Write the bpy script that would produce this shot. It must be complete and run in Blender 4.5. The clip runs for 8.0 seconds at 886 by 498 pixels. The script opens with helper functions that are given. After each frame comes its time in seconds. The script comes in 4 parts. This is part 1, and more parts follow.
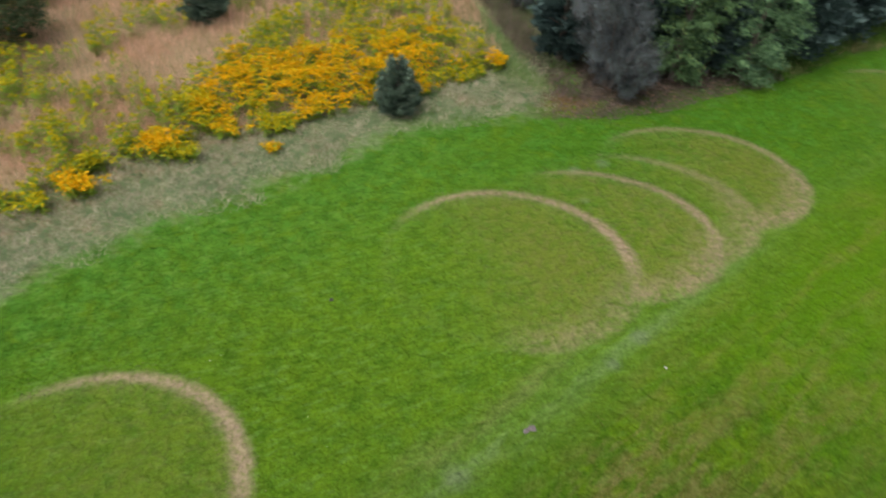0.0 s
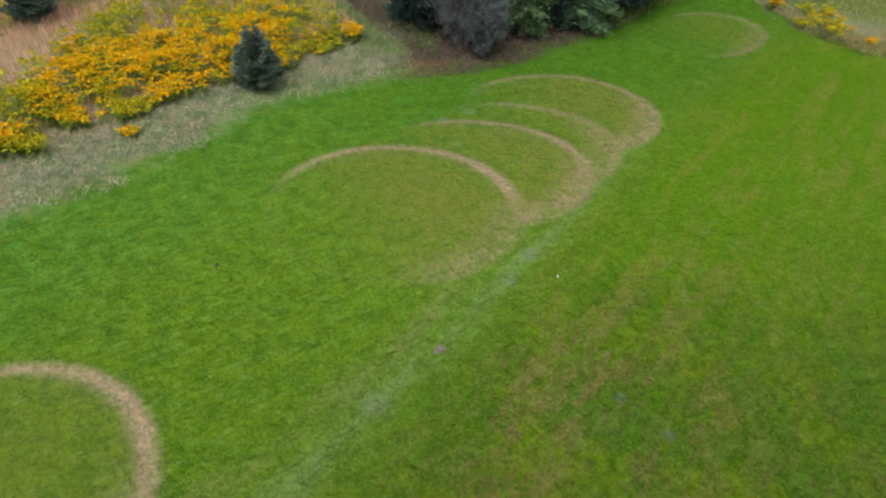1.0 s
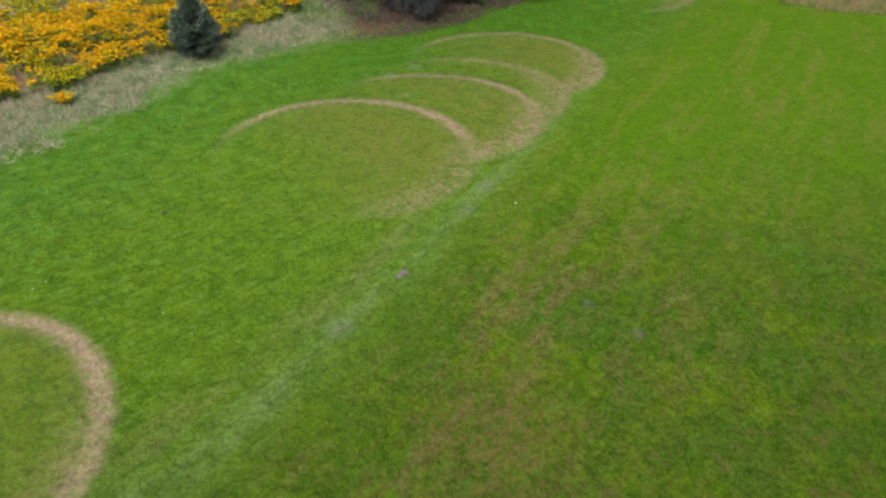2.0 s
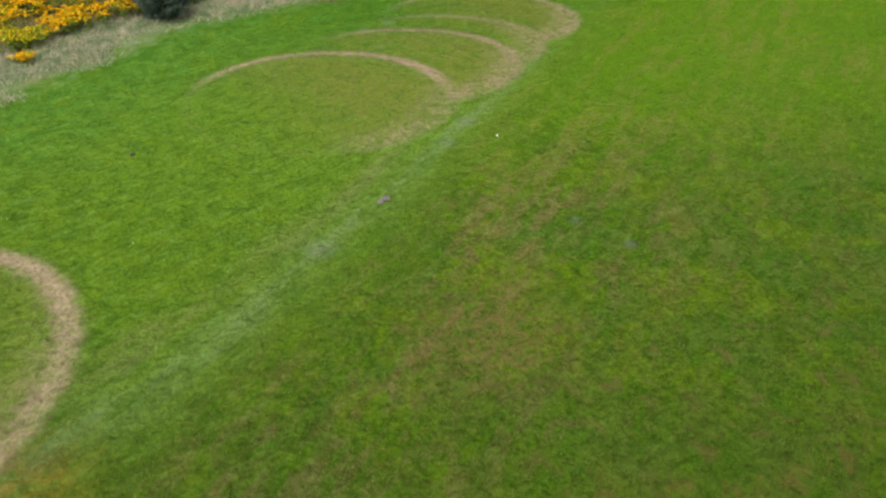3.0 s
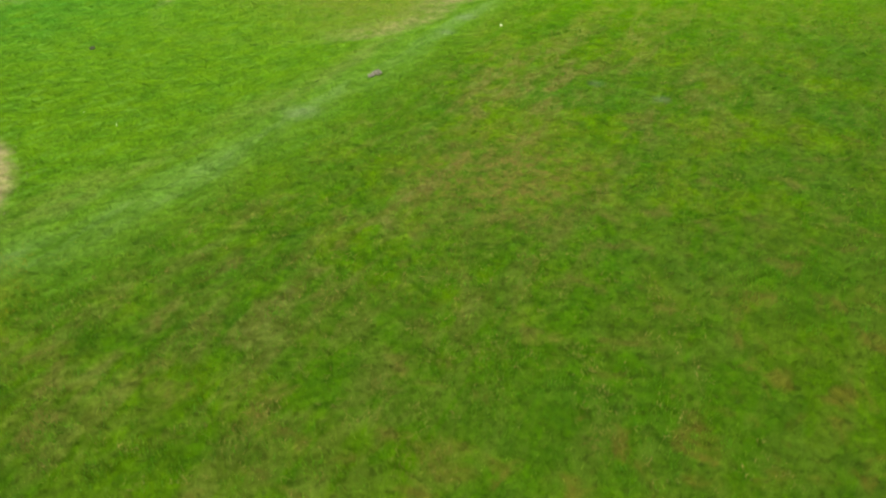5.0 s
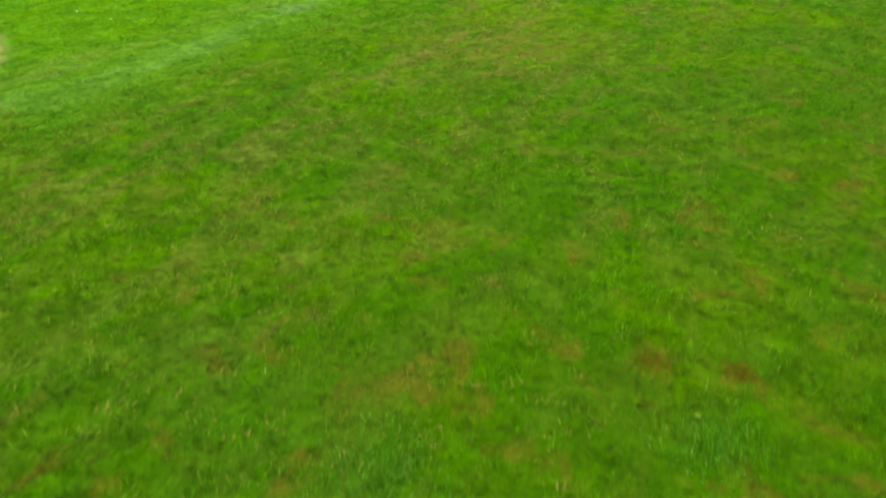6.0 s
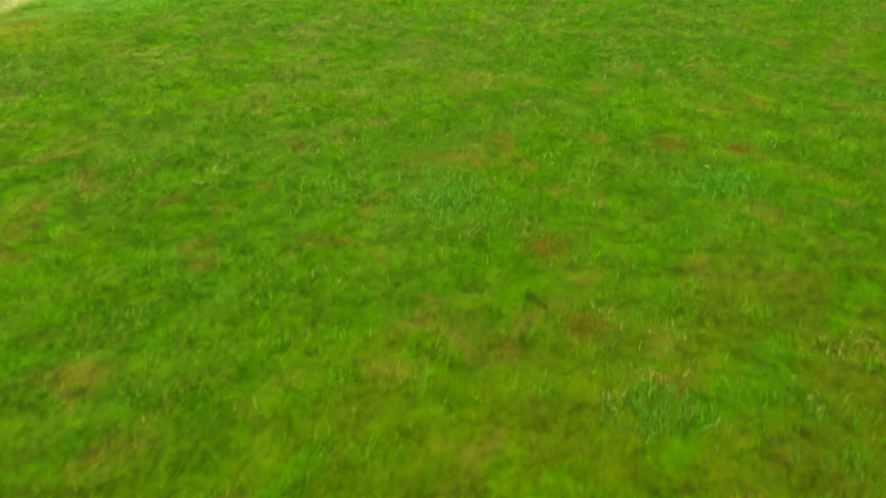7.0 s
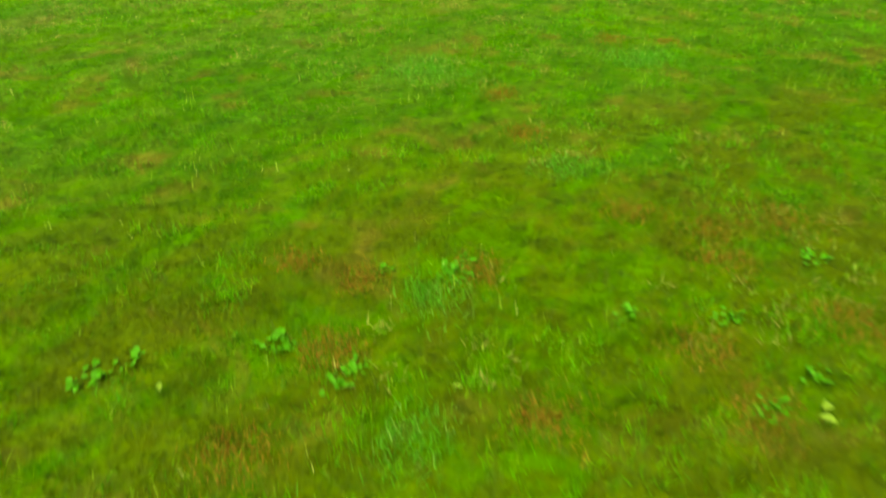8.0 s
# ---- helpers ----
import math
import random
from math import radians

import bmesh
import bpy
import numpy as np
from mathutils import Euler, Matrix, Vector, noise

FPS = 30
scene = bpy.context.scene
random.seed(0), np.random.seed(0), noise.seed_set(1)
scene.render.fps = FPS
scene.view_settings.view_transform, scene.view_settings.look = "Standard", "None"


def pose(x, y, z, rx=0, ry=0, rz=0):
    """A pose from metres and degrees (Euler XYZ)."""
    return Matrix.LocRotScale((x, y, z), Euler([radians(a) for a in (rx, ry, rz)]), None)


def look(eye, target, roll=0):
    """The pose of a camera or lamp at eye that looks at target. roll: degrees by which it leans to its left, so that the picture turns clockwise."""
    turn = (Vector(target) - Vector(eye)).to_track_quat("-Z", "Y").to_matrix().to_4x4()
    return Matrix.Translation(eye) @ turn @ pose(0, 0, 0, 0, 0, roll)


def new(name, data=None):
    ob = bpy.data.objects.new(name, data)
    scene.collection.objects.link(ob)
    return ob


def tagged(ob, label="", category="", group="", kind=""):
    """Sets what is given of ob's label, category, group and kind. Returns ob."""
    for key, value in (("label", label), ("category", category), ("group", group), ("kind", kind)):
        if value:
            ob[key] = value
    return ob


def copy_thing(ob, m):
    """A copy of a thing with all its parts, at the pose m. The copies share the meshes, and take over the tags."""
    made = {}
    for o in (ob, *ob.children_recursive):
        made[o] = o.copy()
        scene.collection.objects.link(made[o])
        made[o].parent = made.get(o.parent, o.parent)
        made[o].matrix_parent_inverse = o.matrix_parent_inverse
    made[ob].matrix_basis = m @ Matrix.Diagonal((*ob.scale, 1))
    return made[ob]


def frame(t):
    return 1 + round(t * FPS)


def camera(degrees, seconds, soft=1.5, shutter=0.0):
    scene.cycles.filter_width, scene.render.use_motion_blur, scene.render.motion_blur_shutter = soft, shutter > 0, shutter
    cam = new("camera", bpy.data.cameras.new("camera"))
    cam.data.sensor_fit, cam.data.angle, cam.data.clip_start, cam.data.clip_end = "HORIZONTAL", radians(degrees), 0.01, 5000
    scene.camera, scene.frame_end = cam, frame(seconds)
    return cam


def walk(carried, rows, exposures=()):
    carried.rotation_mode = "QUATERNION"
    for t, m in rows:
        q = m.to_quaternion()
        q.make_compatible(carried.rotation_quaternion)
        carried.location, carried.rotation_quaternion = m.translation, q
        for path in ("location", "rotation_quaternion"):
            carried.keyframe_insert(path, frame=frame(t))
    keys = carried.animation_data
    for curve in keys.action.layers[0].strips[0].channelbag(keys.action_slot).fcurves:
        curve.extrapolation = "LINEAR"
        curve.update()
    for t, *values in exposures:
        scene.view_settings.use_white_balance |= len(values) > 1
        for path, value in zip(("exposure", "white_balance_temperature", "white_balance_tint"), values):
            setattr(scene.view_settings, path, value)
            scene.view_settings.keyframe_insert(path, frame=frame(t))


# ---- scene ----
cam = camera(66.3, 8.0, soft=2.1, shutter=0.4)
PATH = [
    (0, (-0.845, 0.67, 11.701), (-0.845, 2.104, 10.307), 2.5),
    (0.5, (-0.961, 0.036, 11.072), (-0.743, 1.481, 9.707), 3.4),
    (1, (-1.098, -0.586, 10.364), (-0.744, 0.861, 9.03), 3.5),
    (1.5, (-1.226, -1.103, 9.612), (-0.812, 0.351, 8.302), 3.2),
    (2, (-1.396, -1.635, 8.769), (-0.902, -0.182, 7.486), 2.8),
    (2.2, (-1.464, -1.852, 8.431), (-0.943, -0.4, 7.158), 2.7),
    (3.5, (-1.667, -2.448, 6.309), (-1.103, -0.965, 5.091), 1.3),
    (4, (-1.644, -2.462, 5.524), (-1.078, -0.963, 4.327), 0.8),
    (4.2, (-1.679, -2.447, 5.221), (-1.104, -0.946, 4.031), 0.8),
    (5.3, (-1.734, -2.724, 3.454), (-1.159, -1.177, 2.325), -0.7),
    (5.5, (-1.806, -2.859, 3.142), (-1.228, -1.311, 2.015), -0.7),
    (6, (-1.998, -3.373, 2.474), (-1.415, -1.813, 1.367), -1.0),
    (6.5, (-2.349, -3.933, 2.088), (-1.762, -2.368, 0.99), -1.1),
    (7, (-2.738, -4.428, 1.774), (-2.151, -2.857, 0.684), -1.1),
    (7.5, (-2.983, -5.01, 1.562), (-2.396, -3.431, 0.485), -1.3),
    (8, (-3.064, -5.683, 1.43), (-2.478, -4.097, 0.363), -1.6),
]
EXPOSURES = [(0.0, 0.58, 6900, 12), (2.2, 0.72, 7000, 16), (4.2, 1.02, 7600, 10), (5.3, 1.31, 10500, -35), (6.5, 1.64, 14500, -46), (8.0, 2.20, 18500, -52)]
walk(cam, [(t, look(eye, target, roll)) for t, eye, target, roll in PATH], EXPOSURES)


# ---- world and sun: a bright overcast autumn sky ----
world = bpy.data.worlds.new("overcast_sky")
scene.world = world
world.use_nodes = True
sky = world.node_tree.nodes.new("ShaderNodeTexSky")
sky.sky_type, sky.sun_disc = "NISHITA", False
sky.sun_elevation, sky.sun_rotation = radians(66), radians(223)
sky.air_density, sky.dust_density = 1.0, 4.0
background = world.node_tree.nodes["Background"]
background.inputs["Strength"].default_value = 0.15
cloud = world.node_tree.nodes.new("ShaderNodeHueSaturation")
cloud.inputs["Saturation"].default_value = 0.35
world.node_tree.links.new(sky.outputs["Color"], cloud.inputs["Color"])
world.node_tree.links.new(cloud.outputs["Color"], background.inputs["Color"])
sun = new("sun", bpy.data.lights.new("sun", "SUN"))
sun.data.energy, sun.data.angle, sun.data.color = 1.5, radians(45), (1.0, 0.96, 0.9)
sun.matrix_world = look((-12, -13, 40), (0, 0, 0))

# ---- plan ----
# Worn rings: centre, half axes, turn of the ellipse, middle of the arc (degrees), half its spread (degrees), strength, half width,
# middle of the scuffed tail (degrees), strength of the tail, how bleached the turf inside is
RINGS = [
    (0.78, 12.38, 2.59, 3.04, -1.74, 68, 98, 0.85, 0.125, -48, 0.55, 0.8),
    (3.07, 13.69, 2.34, 3.07, 1.41, 40, 90, 0.72, 0.10, -42, 0.85, 0.8),
    (4.37, 14.73, 2.14, 2.97, 1.36, 28, 92, 0.36, 0.12, -22, 0.60, 0.4),
    (6.35, 16.22, 2.86, 2.24, -0.13, 42, 118, 0.62, 0.085, -34, 0.95, 0.8),
    (13.53, 20.89, 2.47, 1.71, 0.27, 0, 118, 0.42, 0.10, -40, 0.40, 0.4),
    (-7.50, 5.35, 2.97, 3.49, 2.31, 22, 112, 0.76, 0.135, -30, 0.50, 0.4),
]
# Where the mown lawn ends (x, y), seen from above
EDGE = [(-24, -7), (-10.7, 10.4), (-9.4, 12.0), (-7.2, 13.6), (-4.4, 15.6), (-2.1, 17.6), (-0.4, 18.4), (1.9, 18.8), (4.2, 18.9),
        (6.1, 19.6), (8.7, 20.9), (10.9, 21.9), (13.6, 23.7), (16.6, 25.2), (17.25, 25.4), (17.5, 20.8), (17.9, 19.7), (18.9, 18.1), (20.1, 17.5), (26, 15)]
# Where the goldenrod begins
BLOOM = [(-24, 0), (-12, 13.2), (-10.4, 14.9), (-8.2, 16.5), (-6.3, 17.4), (-4.9, 18.0), (-3.4, 18.8), (-1.5, 19.7), (0.8, 21.5), (2.0, 25), (4, 40)]
# The pale worn track across the lawn (x, y)
TRACK = [(-14, -1.0), (-4.6, 3.7), (-2.5, 4.75), (-0.4, 6.6), (1.06, 7.8), (3.7, 10.3), (6.4, 12.6), (10, 15.9), (14, 18.9), (24, 27)]

# Small bare grey spots in the lawn: x, y, half width
BARE = [(3.63, 16.54, 0.20), (2.91, 14.84, 0.14), (2.78, 16.16, 0.18), (3.59, 10.2, 0.22), (2.88, 9.42, 0.18), (-0.42, 6.70, 0.28), (4.11, 6.08, 0.13), (4.68, 5.19, 0.13)]


def hashed(i, j, seed):
    n = (i * 374761393 + j * 668265263 + seed * 974634777) & 0xFFFFFFFF
    n = ((n ^ (n >> 13)) * 1274126177) & 0xFFFFFFFF
    return ((n ^ (n >> 16)) & 0xFFFF) / 65535.0


def vnoise(x, y, scale, seed=0):
    """Smooth value noise from 0 to 1 over the plan; scale: cells a metre."""
    x, y = np.asarray(x, float) * scale, np.asarray(y, float) * scale
    i, j = np.floor(x).astype(np.int64), np.floor(y).astype(np.int64)
    u, v = x - i, y - j
    u, v = u * u * (3 - 2 * u), v * v * (3 - 2 * v)
    low = hashed(i, j, seed) * (1 - u) + hashed(i + 1, j, seed) * u
    high = hashed(i, j + 1, seed) * (1 - u) + hashed(i + 1, j + 1, seed) * u
    return low * (1 - v) + high * v


def edge_y(x):
    return np.interp(x, [p[0] for p in EDGE], [p[1] for p in EDGE])


def bloom_y(x):
    return np.interp(x, [p[0] for p in BLOOM], [p[1] for p in BLOOM])


def ground_z(x, y):
    """The ground's small unevenness in metres."""
    rough = np.clip((y - edge_y(x)) * 0.6, 0, 1)
    return (vnoise(x, y, 0.35, 3) - 0.5) * 0.03 + (vnoise(x, y, 2.3, 4) - 0.5) * 0.018 + rough * (vnoise(x, y, 1.1, 5) - 0.5) * 0.10


def ring_band(x, y):
    """How worn the turf is at a place, 0 to 1."""
    worn = np.zeros_like(np.asarray(x, float))
    for cx, cy, a, b, turn, middle, spread, strength, half, tail, scuff, bleach in RINGS:
        c, s = math.cos(turn), math.sin(turn)
        u, v = (c * (x - cx) + s * (y - cy)) / a, (-s * (x - cx) + c * (y - cy)) / b
        off = np.abs((np.hypot(u, v) - 1) * math.sqrt(a * b))
        way = np.cos(np.arctan2(y - cy, x - cx) - radians(middle))
        inside = np.clip((way - math.cos(radians(spread))) / 0.35, 0, 1)
        worn = np.maximum(worn, np.clip((half + 0.06 - off) / 0.12, 0, 1) * inside * strength)
    return worn


# ---- node helpers and materials ----
class Nodes:
    def __init__(self, tree):
        self.tree = tree

    def put(self, kind, **given):
        node = self.tree.nodes.new(kind)
        for key, value in given.items():
            setattr(node, key, value)
        return node

    def feed(self, socket, value):
        if isinstance(value, bpy.types.NodeSocket):
            self.tree.links.new(value, socket)
        elif value is not None:
            if isinstance(value, (tuple, list)) and len(value) == 3 and socket.type == "RGBA":
                value = (*value, 1.0)
            socket.default_value = value

    def math(self, op, a, b=None, c=None):
        node = self.put("ShaderNodeMath", operation=op)
        for socket, value in zip(node.inputs, (a, b, c)):
            self.feed(socket, value)
        return node.outputs[0]

    def vec(self, op, a, b=None):
        node = self.put("ShaderNodeVectorMath", operation=op)
        self.feed(node.inputs[0], a)
        if b is not None:
            self.feed(node.inputs[1], b)
        return node.outputs["Value"] if op in ("DOT_PRODUCT", "LENGTH", "DISTANCE") else node.outputs["Vector"]

    def ease(self, value, a, b, c=0.0, d=1.0):
        """value from a to b becomes c to d, eased."""
        node = self.put("ShaderNodeMapRange", interpolation_type="SMOOTHSTEP")
        for socket, v in zip(node.inputs, (value, a, b, c, d)):
            self.feed(socket, v)
        return node.outputs[0]

    def mix(self, fac, a, b, blend="MIX"):
        node = self.put("ShaderNodeMix", data_type="RGBA", blend_type=blend)
        self.feed(node.inputs[0], fac)
        self.feed(node.inputs[6], a)
        self.feed(node.inputs[7], b)
        return node.outputs[2]

    def noise(self, vector, scale, detail=3.0, rough=0.55, warp=0.0):
        node = self.put("ShaderNodeTexNoise")
        self.feed(node.inputs["Vector"], vector)
        self.feed(node.inputs["Scale"], scale)
        self.feed(node.inputs["Detail"], detail)
        self.feed(node.inputs["Roughness"], rough)
        self.feed(node.inputs["Distortion"], warp)
        return node.outputs["Fac"]


def curve_of_x(n, x, points, low, high):
    """A piecewise straight y of x, as a colour ramp."""
    x0, x1 = points[0][0], points[-1][0]
    ramp = n.put("ShaderNodeValToRGB")
    n.feed(ramp.inputs[0], n.math("DIVIDE", n.math("SUBTRACT", x, x0), x1 - x0))
    stops = ramp.color_ramp.elements
    while len(stops) < len(points):
        stops.new(0.5)
    for stop, (px, py) in zip(stops, points):
        stop.position = (px - x0) / (x1 - x0)
        stop.color = ((py - low) / (high - low),) * 3 + (1,)
    return n.math("MULTIPLY_ADD", ramp.outputs[0], high - low, low)


def turf_group():
    """Colour of the turf and of the rough ground by place: greens, thatch, worn rings, the pale track, the dead grass and leaf litter."""
    group = bpy.data.node_groups.new("turf", "ShaderNodeTree")
    group.interface.new_socket("Place", in_out="INPUT", socket_type="NodeSocketVector")
    group.interface.new_socket("Color", in_out="OUTPUT", socket_type="NodeSocketColor")
    group.interface.new_socket("Worn", in_out="OUTPUT", socket_type="NodeSocketFloat")
    group.interface.new_socket("Lean", in_out="OUTPUT", socket_type="NodeSocketVector")
    n = Nodes(group)
    place = n.put("NodeGroupInput").outputs[0]
    out = n.put("NodeGroupOutput")
    split = n.put("ShaderNodeSeparateXYZ")
    n.feed(split.inputs[0], place)
    x, y = split.outputs[0], split.outputs[1]
    flat = n.put("ShaderNodeCombineXYZ")
    n.feed(flat.inputs[0], x), n.feed(flat.inputs[1], y)
    flat = flat.outputs[0]
    broad, patch, fine = n.noise(flat, 0.45, 3), n.noise(flat, 2.2, 4, 0.6), n.noise(flat, 15.0, 4, 0.6)
    # distance from the track, positive on the side towards the camera's end
    side = n.math("MULTIPLY", n.math("SUBTRACT", curve_of_x(n, x, TRACK, -10.0, 30.0), y), 0.74)
    side = n.math("MULTIPLY_ADD", n.math("SUBTRACT", broad, 0.5), 0.7, side)
    near = n.ease(side, -0.6, 1.8)
    # greens
    far_green = n.mix(n.ease(patch, 0.3, 0.7), FAR_DEEP, FAR_LIGHT)
    rim = n.math("SUBTRACT", y, curve_of_x(n, x, EDGE, -10.0, 30.0))
    rim = n.ease(n.math("MULTIPLY_ADD", broad, 3.0, rim), -5.0, 0.5)
    far_green = n.mix(n.math("MULTIPLY", n.math("SUBTRACT", 1.0, rim), n.ease(patch, 0.3, 0.7, 0.5, 0.95)), far_green, (0.082, 0.162, 0.008))
    # deeper green along the wood: the trees' shade put into the turf colour
    wood_shade = n.math("MULTIPLY", n.ease(x, -2.0, 3.0), n.ease(y, 13.0, 18.0, 0.0, 0.65))
    far_green = n.mix(wood_shade, far_green, (0.034, 0.118, 0.005))
    far_side = n.math("SUBTRACT", 1.0, near)
    # the near field: tussocks of deep, yellow and bluish green
    tussock = n.noise(flat, 4.0, 5, 0.62, 0.7)
    body = n.math("MULTIPLY_ADD", tussock, 0.62, n.math("MULTIPLY", fine, 0.38))
    body = n.ease(body, 0.39, 0.61)
    body = n.math("MULTIPLY_ADD", n.math("SUBTRACT", body, 0.5), n.math("MULTIPLY", n.ease(y, -1.0, 3.5, 0.55, 1.0), n.ease(y, 14.0, 8.0, 0.5, 1.0)), 0.5)
    hue = n.math("MULTIPLY_ADD", n.noise(flat, 0.62, 3, 0.6, 0.6), 0.62, n.math("MULTIPLY", n.noise(flat, 2.4, 4, 0.62, 0.4), 0.38))
    near_green = n.mix(body, NEAR_DEEP, NEAR_LIGHT)
    near_green = n.mix(n.math("MULTIPLY", n.ease(hue, 0.49, 0.57, 0.0, 0.8), n.ease(y, 0.0, 4.0, 0.45, 1.0)), near_green, n.mix(body, (0.054, 0.106, 0.003), (0.098, 0.182, 0.004)))
    near_green = n.mix(n.math("MULTIPLY", n.ease(hue, 0.47, 0.38, 0.0, 0.75), n.ease(y, 0.0, 4.0, 0.5, 1.0)), near_green, n.mix(body, (0.026, 0.088, 0.006), (0.052, 0.138, 0.011)))
    green = n.mix(near, far_green, near_green)
    # the far side: finer mottling
    clump = n.noise(flat, 10.0, 5, 0.66, 0.5)
    calm = n.math("MULTIPLY", n.ease(y, 14.0, 6.0, 0.6, 1.0), far_side)
    green = n.mix(n.math("MULTIPLY", n.ease(clump, 0.51, 0.68, 0.0, 0.26), calm), green, (0.026, 0.070, 0.004))
    green = n.mix(n.math("MULTIPLY", n.ease(clump, 0.47, 0.35, 0.0, 0.32), calm), green, (0.095, 0.190, 0.022))
    green = n.mix(n.math("MULTIPLY", far_side, n.ease(broad, 0.45, 0.7, 0.0, 0.4)), green, (0.072, 0.150, 0.005))
    lush = n.noise(flat, 2.4, 5, 0.65, 0.8)
    green = n.mix(n.math("MULTIPLY", far_side, n.math("MULTIPLY", n.math("MULTIPLY_ADD", rim, 0.75, 0.25), n.ease(lush, 0.51, 0.62, 0.0, 0.55))), green, (0.052, 0.178, 0.022))
    green = n.mix(n.math("MULTIPLY", far_side, n.ease(lush, 0.47, 0.36, 0.0, 0.65)), green, (0.078, 0.156, 0.008))
    # tan thatch, thickest in the swathes beside the track and where the turf is poorest
    along = n.put("ShaderNodeMapping", vector_type="TEXTURE")
    n.feed(along.inputs[0], flat)
    along.inputs["Rotation"].default_value[2] = radians(42.5)
    along.inputs["Scale"].default_value = (4.2, 0.8, 1.0)
    swathe = n.math("MULTIPLY", n.ease(n.noise(along.outputs[0], 0.85, 4, 0.58, 0.6), 0.43, 0.58), n.ease(n.math("ABSOLUTE", n.math("SUBTRACT", side, 2.7)), 3.2, 0.8, 0.25, 1.0))
    swathe = n.math("MULTIPLY", swathe, n.math("MULTIPLY", n.ease(y, -0.5, 4.0, 0.3, 1.0), n.ease(y, 15.0, 9.0, 0.35, 1.0)))
    worst = n.ease(n.math("MULTIPLY_ADD", n.math("SUBTRACT", broad, 0.5), 2.5, y), -1.0, -3.8)
    poor = n.math("MULTIPLY", near, n.math("MAXIMUM", n.math("MULTIPLY_ADD", swathe, 0.66, 0.18), n.math("MULTIPLY", worst, 0.78)))
    drawn = n.put("ShaderNodeMapping", vector_type="TEXTURE")
    n.feed(drawn.inputs[0], flat)
    drawn.inputs["Rotation"].default_value[2] = radians(42.5)
    drawn.inputs["Scale"].default_value = (1.0, 0.34, 1.0)
    tan = n.ease(n.math("MULTIPLY_ADD", n.noise(drawn.outputs[0], 1.0, 5, 0.62, 0.9), 0.86, n.math("MULTIPLY", fine, 0.14)), 0.41, 0.58, 0.06, 0.95)
    thatch = n.mix(n.ease(y, -3.2, -0.5), n.mix(body, (0.058, 0.056, 0.003), (0.092, 0.086, 0.006)), n.mix(body, (0.094, 0.082, 0.020), (0.158, 0.136, 0.058)))
    green = n.mix(n.math("MULTIPLY", poor, tan), green, thatch)
    rust = n.math("MULTIPLY", n.ease(n.noise(flat, 2.6, 5, 0.6, 0.6), 0.53, 0.68, 0.0, 0.55), n.math("MULTIPLY", near, n.ease(y, 9.0, 1.5, 0.2, 1.0)))
    green = n.mix(rust, green, n.mix(n.ease(y, -1.5, 2.5), (0.145, 0.078, 0.020), (0.120, 0.092, 0.034)))
    # dark spots for the shade in hollows between tussocks, put into the colour
    pit_shade = n.math("MULTIPLY", n.ease(n.noise(flat, 9.5, 3, 0.55, 0.3), 0.58, 0.68, 0.0, 0.55), n.math("MULTIPLY", near, n.ease(y, 5.0, 1.5)))
    green = n.mix(pit_shade, green, (0.022, 0.034, 0.003))
    # darker olive patches, denser towards the poorest end
    dull_olive = n.math("MULTIPLY", n.ease(n.math("MULTIPLY_ADD", n.math("SUBTRACT", patch, 0.5), 1.6, y), -2.4, -4.3), n.ease(n.noise(flat, 6.5, 5, 0.62, 0.8), 0.42, 0.60, 0.12, 0.75))
    green = n.mix(dull_olive, green, (0.052, 0.055, 0.002))
    # a browned stretch of the mown field
    browned = n.ease(n.vec("DISTANCE", flat, (1.5, 3.9, 0)), 1.9, 0.2)
    green = n.mix(n.math("MULTIPLY", browned, n.ease(n.noise(flat, 6.0, 5, 0.7), 0.42, 0.60, 0.1, 0.7)), green, (0.165, 0.105, 0.045))
    # small bare grey spots
    bare = 0.0
    for bx, by, across in BARE:
        bare = n.math("MAXIMUM", bare, n.ease(n.math("MULTIPLY_ADD", n.math("SUBTRACT", fine, 0.5), 0.25, n.vec("DISTANCE", flat, (bx, by, 0))), 1.5 * across, 0.2 * across, 0.0, 0.32))
    # scorched turf beside the track
    scorched = n.ease(n.vec("LENGTH", n.vec("MULTIPLY", n.vec("SUBTRACT", flat, (-4.75, 3.3, 0)), (0.75, 1.1, 1))), 1.1, 0.1)
    green = n.mix(n.math("MULTIPLY", scorched, n.ease(n.noise(flat, 4.0, 5, 0.65), 0.38, 0.60, 0.1, 0.8)), green, (0.235, 0.165, 0.025))
    # the pale track
    wheel = n.math("MULTIPLY", n.math("SUBTRACT", curve_of_x(n, x, TRACK, -10.0, 30.0), y), 0.78)
    wheel = n.math("MULTIPLY_ADD", n.math("SUBTRACT", n.noise(flat, 1.1, 3), 0.5), 0.55, wheel)
    broken = n.ease(n.math("MULTIPLY_ADD", n.noise(along.outputs[0], 1.7, 5, 0.68, 0.6), 0.7, n.math("MULTIPLY", patch, 0.3)), 0.38, 0.64, 0.10, 0.80)
    pale = n.math("MULTIPLY", n.math("MAXIMUM", n.ease(n.math("ABSOLUTE", wheel), 0.42, 0.04, 0.0, 0.78), n.ease(n.math("ABSOLUTE", n.math("ADD", wheel, 0.25)), 1.15, 0.2, 0.0, 0.30)), broken)
    pale = n.math("MULTIPLY", pale, n.ease(y, 15.0, 10.5, 0.25, 1.0))
    rut = n.math("MULTIPLY", n.ease(n.math("ABSOLUTE", n.math("ADD", wheel, 0.78)), 0.42, 0.05), n.math("MULTIPLY", broken, n.ease(y, 10.5, 8.5, 0.0, 0.6)))
    green = n.mix(rut, green, (0.135, 0.125, 0.045))
